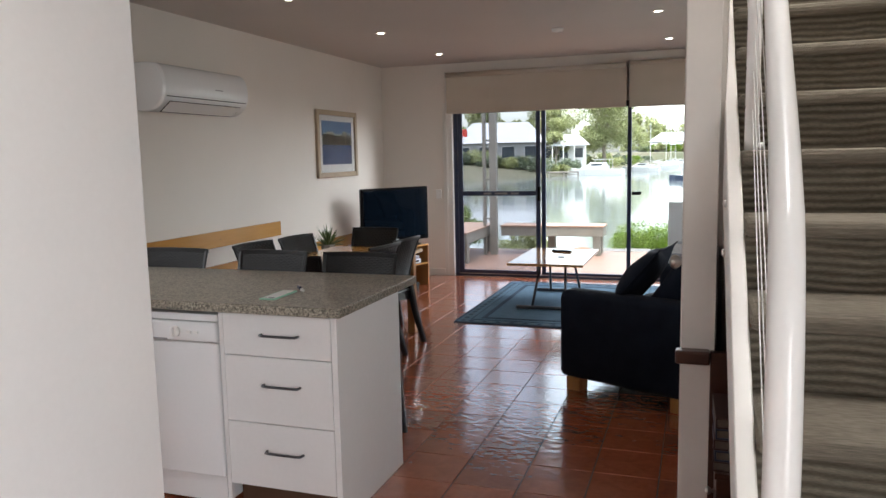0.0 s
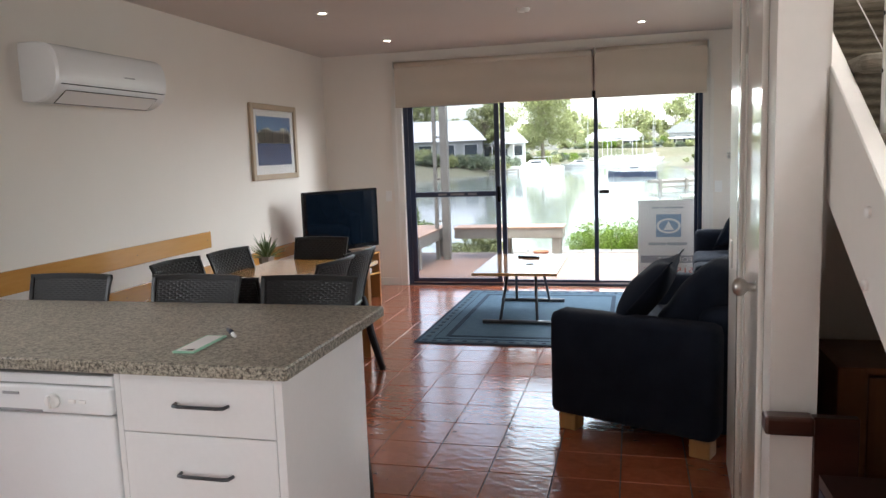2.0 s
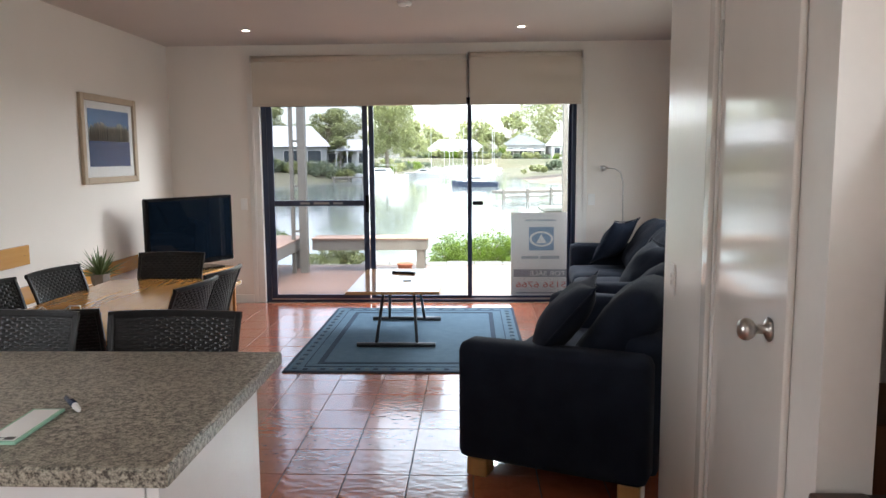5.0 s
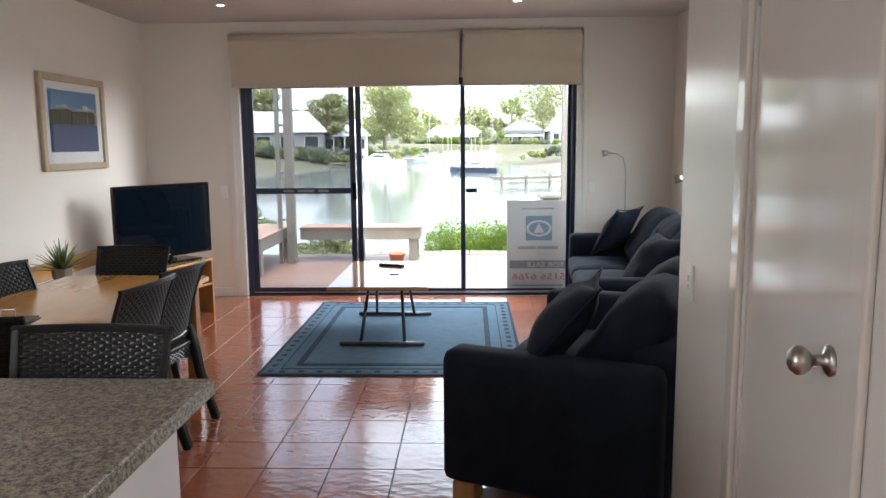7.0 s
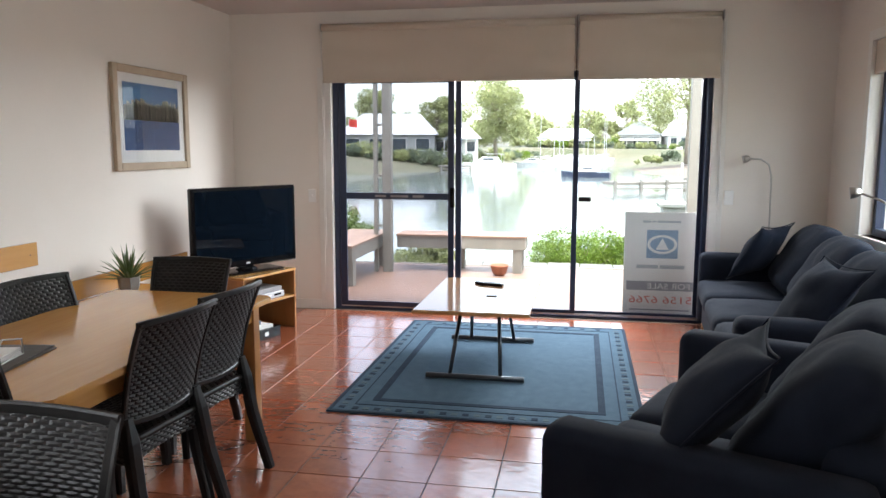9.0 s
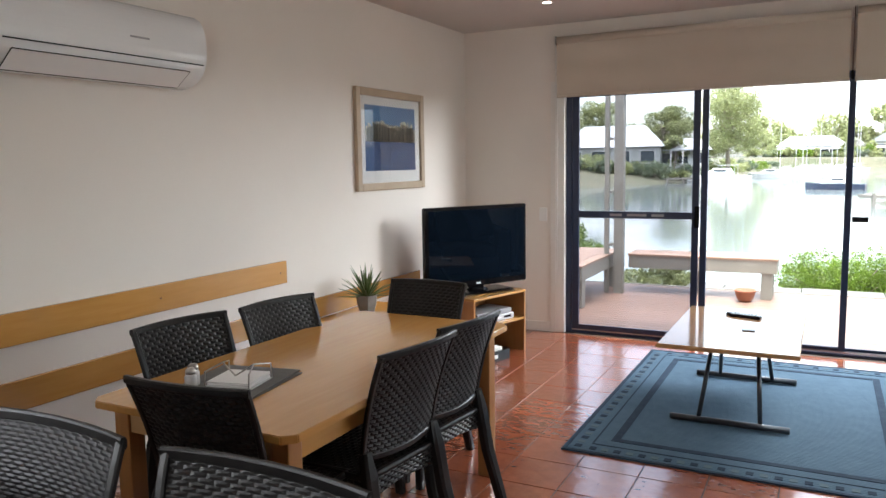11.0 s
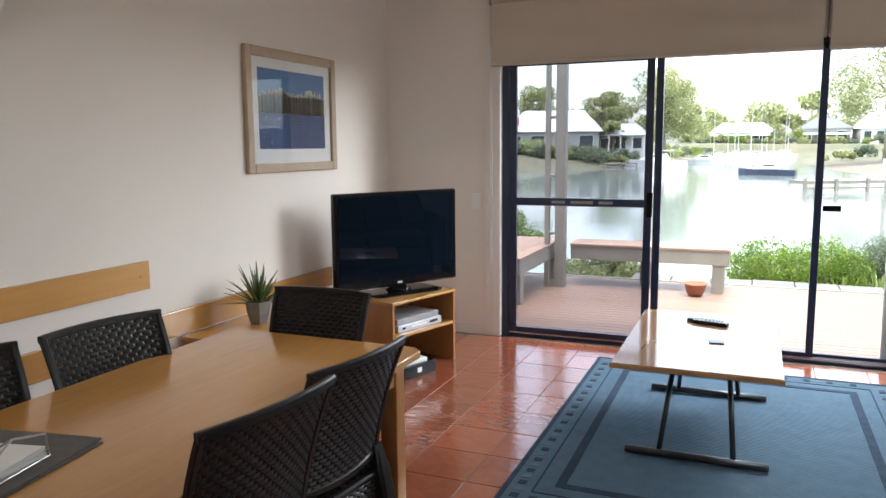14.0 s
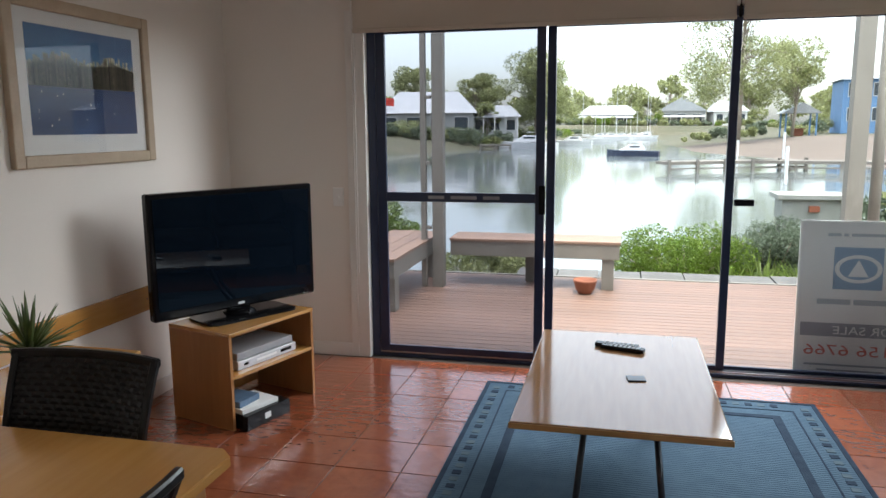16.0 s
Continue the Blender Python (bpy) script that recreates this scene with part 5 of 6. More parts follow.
reading_lamp([(0.80, 7.25, 0.8), (0.78, 7.25, 0.95), (0.66, 7.30, 1.10), (0.52, 7.36, 1.19)], (0.43, 7.41, 1.225), (0.25, 7.45, 1.20), "chrome gooseneck reading lamp behind the sofa", (0.80, 7.25))
reading_lamp([(0.53, 9.56, 0.9), (0.525, 9.56, 1.22), (0.50, 9.555, 1.32), (0.44, 9.55, 1.36)], (0.34, 9.545, 1.365), (0.2, 9.54, 1.33), "slim chrome gooseneck reading lamp in the corner", (0.53, 9.56))


# ---- stairs ----
RISE, RUN, SY = 0.185, 0.285, 1.30
stairs = tagged(new("stairs"), "carpeted staircase with grey brown pile", "stairs", "", "structure")
for k in range(15):
    z, y = RISE * (k + 1), SY + RUN * k
    bm = boxes((-0.106, RIGHT, y - 0.02, y + RUN + 0.02, z - 0.045, z), bevel=0.016)
    part("tread", bm, CARPET, stairs)
    bm = bmesh.new()
    n = 14
    rows = []
    for j in range(3):
        rows.append([bm.verts.new((-0.106 + (RIGHT + 0.106) * i / n, y + 0.012 + 0.006 * noise.noise((i * 0.9, k * 3.1, j)), z - 0.04 - (RISE - 0.035) * j / 2)) for i in range(n + 1)])
    for u, v in zip(rows, rows[1:]):
        for i in range(n):
            bm.faces.new((u[i], v[i], v[i + 1], u[i + 1]))
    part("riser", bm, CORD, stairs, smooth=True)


def sloped(bm, x0, x1, ya, yb, z_top, z_bot, slope):
    """A board on edge that climbs with the stairs; z_top and z_bot hold at ya."""
    vs = [bm.verts.new((x, y, z + slope * (y - ya))) for y in (ya, yb) for z in (z_bot, z_top) for x in (x0, x1)]
    for f in ((0, 1, 3, 2), (4, 6, 7, 5), (0, 4, 5, 1), (2, 3, 7, 6), (0, 2, 6, 4), (1, 5, 7, 3)):
        bm.faces.new([vs[i] for i in f])
    return bm


SL = RISE / RUN


def stringer_top(y):
    return 0.945 + SL * (y - 2.566)


bm = sloped(bmesh.new(), -0.146, -0.106, 1.22, 4.55, stringer_top(1.22), stringer_top(1.22) - 0.42, SL)
for v in bm.verts:
    v.co.z = max(0.0, v.co.z)
bmesh.ops.bevel(bm, geom=bm.edges[:], offset=0.003, segments=1, affect="EDGES")
stg = tagged(part("stair_stringer", bm, TRIM), "wide white painted stair stringer board", "stringer", "", "structure")
for y, dz in ((3.30, -0.10), (3.30, -0.25)):
    part("bolt_cap", lathe([(0.012, 0.0), (0.012, 0.006), (0.007, 0.010)], seg=14, m=pose(-0.146, y, stringer_top(y) + dz, 0, -90, 0)), PLASTIC_W, stg)

bal = thing("stair_balustrade", (-0.03, 2.0, 0), "white tubular stair handrail with steel wire infill", "balustrade")
HX = -0.072


def rail_z(y):
    return 1.36 + SL * (y - 2.05)


bm = bmesh.new()
tube(bm, [(-0.113, 1.93, 0.20), (-0.113, 1.935, 0.80), (-0.113, 1.945, 1.10), (-0.112, 1.965, 1.22), (-0.109, 2.01, 1.315), (-0.104, 2.08, 1.385), (-0.094, 2.25, rail_z(2.25)), (-0.062, 3.0, rail_z(3.0)), (-0.05, 3.6, rail_z(3.6)), (-0.05, 4.6, rail_z(4.6))], 0.0245, 18)
part("handrail", bm, TUBE, bal, smooth=True)
for y in (3.44,):
    bm = bmesh.new()
    tube(bm, [(HX + 0.0, y, stringer_top(y) - 0.20), (HX, y, rail_z(y))], 0.021, 14)
    post = part("post", bm, TUBE, bal, smooth=True)
    for d in (0.10, 0.22, 0.34, 0.46, 0.58):
        bm = bmesh.new()
        tube(bm, [(HX - 0.0225, y, stringer_top(y) + d), (HX - 0.014, y, stringer_top(y) + d)], 0.005, 8)
        part("wire_grommet", bm, BLACK, post)
    for d in (-0.02, -0.14):
        bm = bmesh.new()
        tube(bm, [(HX + 0.018, y, stringer_top(y) + d), (HX + 0.036, y, stringer_top(y) + d)], 0.011, 10)
        part("bolt", bm, PLASTIC_W, post)
for d in (0.10, 0.22, 0.34, 0.46, 0.58):
    bm = bmesh.new()
    tube(bm, [(-0.11, 1.95, stringer_top(1.95) + d), (HX, 3.44, stringer_top(3.44) + d), (-0.05, 4.6, stringer_top(4.6) + d)], 0.0015, 6)
    part("wire", bm, WIRE, bal)

# ---- dark timber cap and nook under the stairs ----
cap = thing("low_end_wall", (-0.2, 3.6, 0.0), "low white end panel with a dark red timber cap", "end panel")
part("end_panel", boxes((-0.275, -0.175, 3.59, 3.612, 0, 0.742), bevel=0.001), TRIM, cap)
part("cap", boxes((-0.292, -0.176, 3.555, 3.612, 0.742, 0.790), bevel=0.008), DARKWOOD, cap)
part("upright", boxes((-0.175, -0.070, 3.580, 3.612, 0, 0.785), bevel=0.003), DARKWOOD, cap)
structure("wall_under_stairs", boxes((-0.12, RIGHT, 4.26, 4.30, 0, 1.85)), WALL, "shaded cream wall deep under the stairs", "wall")
bx = thing("bookcase", (0.2, 4.05, 0), "orange brown timber cabinet pushed under the stairs", "cabinet")
part("side", boxes((-0.045, -0.027, 3.905, 4.24, 0, 0.825), bevel=0.002), MIDWOOD, bx)
part("side", boxes((0.532, 0.550, 3.905, 4.24, 0, 0.825), bevel=0.002), MIDWOOD, bx)
part("stile", boxes((-0.048, 0.030, 3.885, 3.904, 0, 0.83), bevel=0.003), MIDWOOD, bx)
part("stile", boxes((0.475, 0.553, 3.885, 3.904, 0, 0.83), bevel=0.003), MIDWOOD, bx)
part("top", boxes((-0.027, 0.532, 3.905, 4.24, 0.807, 0.825), bevel=0.001), MIDWOOD, bx)
part("door", boxes((0.034, 0.471, 3.892, 3.904, 0.03, 0.80), bevel=0.003), MIDWOOD, bx)
part("back", boxes((-0.027, 0.532, 4.23, 4.24, 0.02, 0.807)), MIDWOOD, bx)
# Page edges in a dull grey brown, darker than the white paper.
PAGE_EDGE = mat("grey_brown_page_edges", (0.16, 0.13, 0.10), (0.11, 0.09, 0.07), 0.8, 30)
rnd = random.Random(3)
for k in range(5):
    z = 0.036 * k
    bk = thing("book", (-0.06, 3.43, 0.47 + z), "dark covered book in a stack under the stairs", "book", "stacked books")
    q = pose(-0.062, 3.43, 0.4705 + z, 0, 0, rnd.uniform(-5, 5))
    c_ = (0.02, 0.03, 0.06) if k % 2 else (0.05, 0.02, 0.015)
    part("cover", boxes((-0.10, 0.10, -0.13, 0.13, 0.0, 0.004), (-0.10, 0.10, -0.13, 0.13, 0.029, 0.033), (-0.10, -0.096, -0.13, 0.13, 0.004, 0.029), m=q), mat("book_cover", c_, None, 0.5, 10), bk)
    part("pages", boxes((-0.094, 0.095, -0.125, 0.125, 0.0045, 0.0285), m=q), PAGE_EDGE, bk)
tb = thing("side_box", (0.0, 3.43, 0), "dark timber box under the stairs carrying books", "box")
part("body", boxes((-0.155, 0.13, 3.29, 3.565, 0.0, 0.45), bevel=0.004), DARKWOOD, tb)
part("lid", boxes((-0.160, 0.135, 3.285, 3.57, 0.45, 0.470), bevel=0.004), DARKWOOD, tb)
part("knob", lathe([(0.006, 0.0), (0.006, 0.012), (0.013, 0.018), (0.013, 0.026), (0.006, 0.031)], seg=14, m=pose(-0.155, 3.36, 0.38, 0, -90, 0)), STEEL, tb, "small steel knob", True)


# ---- deck ----
deck = tagged(new("deck"), "reddish timber deck outside the glass door", "deck", "", "structure")
pitch, y = 0.0945, 9.885
while y < 12.70:
    bm = boxes((-4.9, 1.9, y, y + 0.090, -0.078, -0.052), bevel=0.003)
    part("deck_board", bm, DECK, deck)
    y += pitch
part("deck_edge", boxes((-4.9, 1.9, 12.735, 12.775, -0.30, -0.046), bevel=0.003), OUTWHITE_SHADED, deck)
part("joists", boxes(*[(x, x + 0.045, 9.9, 12.73, -0.22, -0.079) for x in np.arange(-4.8, 1.9, 0.6).tolist()]), JETTY, deck)
structure("door_sill", boxes((-3.17, 0.145, 9.80, 9.884, -0.10, -0.006), bevel=0.003), NAVY, "dark door sill at the deck", "sill")
pave = tagged(new("paving_edge"), "grey weathered paving strip along the deck", "paving", "", "structure")
for k in range(11):
    part("paver", boxes((-2.6 + 0.42 * k, -2.2 + 0.42 * k + 0.01, 12.78, 13.22, -0.30, -0.06 - 0.004 * (k % 3)), bevel=0.006), CONC, pave)


def post(name, x, y, w, d, z1, label):
    p = tagged(part(name, boxes((x - w / 2, x + w / 2, y - d / 2, y + d / 2, -0.052, z1), bevel=0.004), OUTWHITE_SHADED), label, "post")
    return p


post("verandah_post", -3.225, 12.06, 0.105, 0.105, 2.9, "square cream painted verandah post")
post("verandah_post", 0.305, 12.10, 0.13, 0.13, 2.9, "square cream painted verandah post")
tr = thing("trellis_post", (-3.36, 11.95, 0), "slim cream post fixed to the verandah post with spacer blocks", "post")
part("slim_post", boxes((-3.385, -3.335, 12.0, 12.05, -0.052, 2.9), bevel=0.003), OUTWHITE_SHADED, tr)
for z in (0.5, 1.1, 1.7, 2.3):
    part("spacer_block", boxes((-3.335, -3.288, 12.0, 12.05, z, z + 0.03), bevel=0.002), OUTWHITE_SHADED, tr)
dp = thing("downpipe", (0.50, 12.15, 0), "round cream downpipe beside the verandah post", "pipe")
part("pipe", tubes(0.045, [(0.52, 12.25, -0.052), (0.52, 12.25, 2.9)], seg=16), OUTWHITE_SHADED, dp, smooth=True)


def deck_bench(x0, x1, y0, y1, along_x, legs, label):
    b = thing("deck_bench", ((x0 + x1) / 2, (y0 + y1) / 2, -0.05), label, "bench", "built-in deck benches")
    if along_x:
        w = (y1 - y0) / 4
        for k in range(4):
            part("seat_slat", boxes((x0, x1, y0 + k * w + 0.002, y0 + (k + 1) * w - 0.003, 0.375, 0.400), bevel=0.003), OUTTOP, b)
    else:
        w = (x1 - x0) / 4
        for k in range(4):
            part("seat_slat", boxes((x0 + k * w + 0.002, x0 + (k + 1) * w - 0.003, y0, y1, 0.375, 0.400), bevel=0.003), OUTTOP, b)
    part("apron", boxes((x0 + 0.01, x1 - 0.01, y0 + 0.012, y0 + 0.045, 0.235, 0.375), bevel=0.003), OUTWHITE_SHADED, b)
    part("apron", boxes((x1 - 0.043, x1 - 0.01, y0 + 0.05, y1 - 0.05, 0.235, 0.375), bevel=0.003), OUTWHITE_SHADED, b)
    part("apron", boxes((x0 + 0.01, x1 - 0.01, y1 - 0.045, y1 - 0.012, 0.235, 0.375), bevel=0.003), OUTWHITE_SHADED, b)
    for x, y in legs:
        part("leg", boxes((x - 0.055, x + 0.055, y - 0.055, y + 0.055, -0.052, 0.375), bevel=0.004), OUTWHITE_SHADED, b)


deck_bench(-3.15, -1.555, 12.15, 12.60, True, [(-1.665, 12.23), (-1.665, 12.52), (-2.4, 12.5)], "long cream deck bench with a weathered timber seat")
deck_bench(-3.86, -3.32, 10.93, 12.60, False, [(-3.395, 11.05), (-3.78, 11.05), (-3.395, 12.5)], "short cream deck bench with a weathered timber seat")
pt = thing("terracotta_bowl", (-1.86, 12.02, -0.05), "round terracotta bowl on the deck", "pot")
part("bowl", lathe([(0.058, 0.0), (0.086, 0.04), (0.102, 0.105), (0.107, 0.11), (0.107, 0.128), (0.094, 0.128), (0.08, 0.08), (0.04, 0.03)], (-1.86, 12.02, -0.051), 28), TERRA, pt, smooth=True)


# ---- the sign that leans on the glass, seen from behind ----
def sale_sign():
    m = pose(-0.545, 9.905, -0.052, -3.0, 0, 0)
    s = thing("sale_sign", m, "white sale sign board seen from behind, leaning outside the glass", "sign")
    board = mat("white_sign_board", (0.62, 0.60, 0.61), (0.57, 0.555, 0.565), 0.5, 4)
    grey, red, blue = mat("sign_grey_band", (0.27, 0.27, 0.31), None, 0.6, 5), mat("sign_red_print", (0.55, 0.16, 0.14), None, 0.6, 5), mat("sign_blue_print", (0.22, 0.30, 0.42), None, 0.6, 5)
    part("board", boxes((0, 0.60, 0, 0.005, 0, 0.945), bevel=0.001, m=m), board, s)
    part("board_edge", boxes((-0.008, 0.0, -0.004, 0.009, 0, 0.945), (0.60, 0.608, -0.004, 0.009, 0, 0.945), (-0.008, 0.608, -0.004, 0.009, 0.945, 0.953), m=m), PLASTIC_W, s)
    part("band", boxes((0.02, 0.585, -0.0008, 0.0, 0.275, 0.355), m=m), grey, s)

    def bars(*rows, material=grey):
        for r in rows:
            part("text_bar", boxes((r[0], r[1], -0.0008, 0.0, r[2], r[3]), m=m), material, s)
    faint = mat("sign_faint_print", (0.36, 0.38, 0.42), None, 0.6, 5)
    bars((0.14, 0.21, 0.862, 0.880), (0.225, 0.25, 0.862, 0.880), (0.265, 0.46, 0.862, 0.880), (0.10, 0.28, 0.465, 0.497), (0.295, 0.50, 0.465, 0.497), material=faint)
    bars((0.05, 0.55, 0.10, 0.112), (0.12, 0.48, 0.07, 0.08))
    # emblem: a square with an eye-shaped ring and a sail
    bm = bmesh.new()
    box(bm, 0.18, 0.44, -0.0008, 0.0, 0.555, 0.80, m=m)
    part("emblem_field", bm, blue, s)
    for rx, rz, y_, mt in ((0.125, 0.082, -0.0016, board), (0.100, 0.062, -0.0022, blue)):
        bm = bmesh.new()
        vs = [bm.verts.new(m @ Vector((0.31 + rx * math.cos(a), y_, 0.675 + rz * math.sin(a)))) for a in np.linspace(0, 2 * math.pi, 40, endpoint=False)]
        bm.faces.new(vs)
        part("emblem_ring", bm, mt, s)
    bm = bmesh.new()
    bm.faces.new([bm.verts.new(m @ Vector(p)) for p in ((0.255, -0.0028, 0.630), (0.365, -0.0028, 0.630), (0.31, -0.0028, 0.728))])
    part("emblem_sail", bm, board, s)
    for text, x, z, size, mt in (("FOR SALE", 0.555, 0.29, 0.068, board), ("5156 6766", 0.575, 0.165, 0.088, red)):
        cu = bpy.data.curves.new("sign_words", "FONT")
        cu.body, cu.size, cu.extrude = text, size, 0.0004
        ob = new("sign_words", cu)
        dg = bpy.context.evaluated_depsgraph_get()
        me = bpy.data.meshes.new_from_object(ob.evaluated_get(dg))
        bpy.data.objects.remove(ob)
        wd = max(v.co.x for v in me.vertices)
        fit_ = 0.53 / wd if text[0] == "5" else 0.36 / wd
        bm = bmesh.new()
        bm.from_mesh(me)
        for v in bm.verts:
            v.co = m @ Vector((x - v.co.x * fit_, -0.0016 - v.co.z, z + v.co.y))
        bmesh.ops.reverse_faces(bm, faces=bm.faces)
        part("lettering", bm, mt, s)


sale_sign()


# ---- leaves ----
def leaf_cloud(centres, radii, count, size, seed, flat=1.0, long=1.6):
    """Many small leaves scattered through clumps."""
    g = np.random.default_rng(seed)
    c = np.array(centres, float)
    r = np.array(radii, float)
    pick = g.choice(len(c), count, p=r ** 2 / (r ** 2).sum())
    d = g.normal(size=(count, 3))
    d /= np.linalg.norm(d, axis=1)[:, None]
    rad = r[pick] * g.uniform(0.35, 1.0, count) ** 0.5
    p = c[pick] + d * rad[:, None] * np.array([1, 1, flat])
    a = g.normal(size=(count, 3))
    a /= np.linalg.norm(a, axis=1)[:, None]
    b = np.cross(a, g.normal(size=(count, 3)))
    b /= np.linalg.norm(b, axis=1)[:, None]
    s = size * g.uniform(0.6, 1.3, count)[:, None]
    v = np.stack([p - a * s * long, p + b * s * 0.5, p + a * s * long, p - b * s * 0.5], 1).reshape(-1, 3)
    f = np.arange(count * 4).reshape(-1, 4)
    me = bpy.data.meshes.new("leaves")
    me.from_pydata(v.tolist(), [], f.tolist())
    return me


def leaf_part(name, me, material, parent, label=""):
    me.materials.append(material)
    ob = new(name, me)
    ob.parent = parent
    ob.matrix_parent_inverse = parent.matrix_basis.inverted()
    return tagged(ob, label, "", "", "stuff")


def tree(x, y, z, height, spread, label, seed, leaves=2600, size=0.20, bare=0.35, material=None, clumps=16, girth=0.022):
    t_ = thing("tree", (x, y, z), label, "tree")
    rnd = random.Random(seed)
    bm = bmesh.new()
    top = Vector((x + rnd.uniform(-0.6, 0.6), y, z + height * 0.72))
    path = [Vector((x, y, z - 0.2)), Vector((x + rnd.uniform(-0.2, 0.2), y, z + height * 0.25)), Vector((x + rnd.uniform(-0.4, 0.4), y, z + height * 0.5)), top]
    r0 = height * girth
    tube(bm, path, r0, 9, radii=[r0 * 1.3, r0, r0 * 0.7, r0 * 0.3])
    cs, rs = [], []
    for k in range(clumps):
        a, f = rnd.uniform(0, 6.283), rnd.uniform(bare, 1.0)
        wide = spread * (0.95 - 0.55 * max(0.0, (f - 0.6) / 0.4)) * rnd.uniform(0.35, 1.0)
        c = Vector((x + math.cos(a) * wide, y + math.sin(a) * wide, z + height * f * 0.95))
        start = path[1].lerp(top, rnd.uniform(0.1, 0.9))
        tube(bm, [start, start.lerp(c, 0.5) + Vector((0, 0, 0.25)), c], r0 * 0.3, 6, radii=[r0 * 0.4, r0 * 0.22, r0 * 0.08])
        cs.append(tuple(c))
        rs.append(spread * rnd.uniform(0.22, 0.42))
    part("trunk", bm, BARK, t_, smooth=True)
    leaf_part("crown", leaf_cloud(cs, rs, leaves, size, seed, 0.75), material or GUM, t_)


def shrub(name, x, y, z, w, h, label, seed, material, leaves=2600, size=0.035, clumps=14):
    t_ = thing(name, (x, y, z), label, "shrub")
    rnd = random.Random(seed)
    bm = bmesh.new()
    cs, rs = [], []
    for k in range(clumps):
        a, q = rnd.uniform(0, 6.283), rnd.random() ** 0.5
        c = Vector((x + math.cos(a) * w * q * 0.8, y + math.sin(a) * w * q * 0.6, z + h * rnd.uniform(0.3, 0.85) * (1 - 0.35 * q)))
        tube(bm, [(x, y, z), tuple(c)], 0.008, 5)
        cs.append(tuple(c))
        rs.append(min(w, h) * rnd.uniform(0.24, 0.4))
    part("stems", bm, BARK, t_)
    leaf_part("foliage", leaf_cloud(cs, rs, leaves, size, seed, 0.85), material, t_)


def strappy(x, y, z, r, n, label, seed):
    t_ = thing("strappy_plant", (x, y, z), label, "plant")
    g = random.Random(seed)
    bm = bmesh.new()
    for k in range(n):
        a, ln, lean = g.uniform(0, 6.283), r * g.uniform(0.7, 1.2), g.uniform(0.3, 1.0)
        d = Vector((math.cos(a), math.sin(a), 0))
        sd = Vector((-d.y, d.x, 0))
        b = Vector((x, y, z)) + d * g.uniform(0, 0.15)
        prev = None
        for f, wd in ((0, 0.008), (0.4, 0.011), (0.75, 0.008), (1, 0.001)):
            p = b + d * ln * lean * f + Vector((0, 0, ln * (1.25 * f - 0.9 * lean * f * f)))
            cur = (bm.verts.new(p - sd * wd), bm.verts.new(p + sd * wd))
            if prev:
                bm.faces.new((prev[0], prev[1], cur[1], cur[0]))
            prev = cur
    leaf_part("blades", mesh_of("blades", bm, STRAP), STRAP, t_)


shrub("bright_shrub", -0.90, 14.05, -0.42, 0.78, 0.84, "bright green leafy shrub at the edge of the deck", 11, BUSHY, 24000, 0.0135, 46)
shrub("bright_shrub", -1.25, 14.0, -0.42, 0.30, 0.42, "small bright green shrub beyond the deck bench", 12, BUSHY, 5000, 0.0135)
shrub("grey_shrub", 0.10, 14.25, -0.45, 0.55, 1.12, "grey green bushy shrub beyond the deck", 13, BUSHG, 18000, 0.013, 34)
shrub("grey_shrub", 1.75, 16.6, -0.8, 0.9, 1.65, "grey green shrub with pale tips near the water", 14, BUSHG, 3600, 0.04)
shrub("hedge_shrub", -3.0, 13.75, -0.42, 0.62, 0.62, "dark green low shrub behind the deck bench", 15, GUM, 5200, 0.021)
shrub("hedge_shrub", -4.45, 14.2, -0.42, 0.65, 1.05, "green shrub beside the deck bench", 16, STRAP, 5200, 0.021)
shrub("tall_hedge", 1.75, 13.7, -0.35, 0.75, 1.9, "tall dark green hedge beside the verandah", 17, GUM, 5200, 0.04, 20)
strappy(-0.36, 13.72, -0.38, 0.40, 55, "clump of long green strappy leaves beyond the deck", 24)
strappy(-0.05, 13.75, -0.38, 0.42, 110, "clump of long green strappy leaves beyond the deck", 21)
strappy(0.35, 13.70, -0.38, 0.45, 120, "clump of long green strappy leaves beyond the deck", 22)
strappy(0.75, 13.85, -0.38, 0.42, 90, "clump of long green strappy leaves beyond the deck", 23)
WEATHERED = mat("weathered_pale_paint", (0.30, 0.31, 0.28), (0.20, 0.205, 0.185), 0.75, 6, bump=0.2)
gb = thing("weathered_box", (0.55, 14.75, -0.5), "weathered grey timber box table near the water", "box")
part("lid", boxes((0.18, 0.95, 14.42, 14.95, 0.60, 0.655), bevel=0.006), WEATHERED, gb)
part("body", boxes((0.24, 0.90, 14.47, 14.90, 0.36, 0.60), bevel=0.004), WEATHERED, gb)
for x in (0.26, 0.84):
    for y in (14.49, 14.84):
        part("leg", boxes((x, x + 0.05, y, y + 0.05, -0.7, 0.36)), WEATHERED, gb)
part("red_block", boxes((0.52, 0.63, 14.43, 14.47, 0.46, 0.53), bevel=0.004), TERRA, gb)


# ---- ground, water and the far shores ----
def pick(y, table):
    for (a, p), (b, q) in zip(table, table[1:]):
        if y <= b:
            return p + (q - p) * max(0.0, (y - a) / (b - a))
    return table[-1][1]


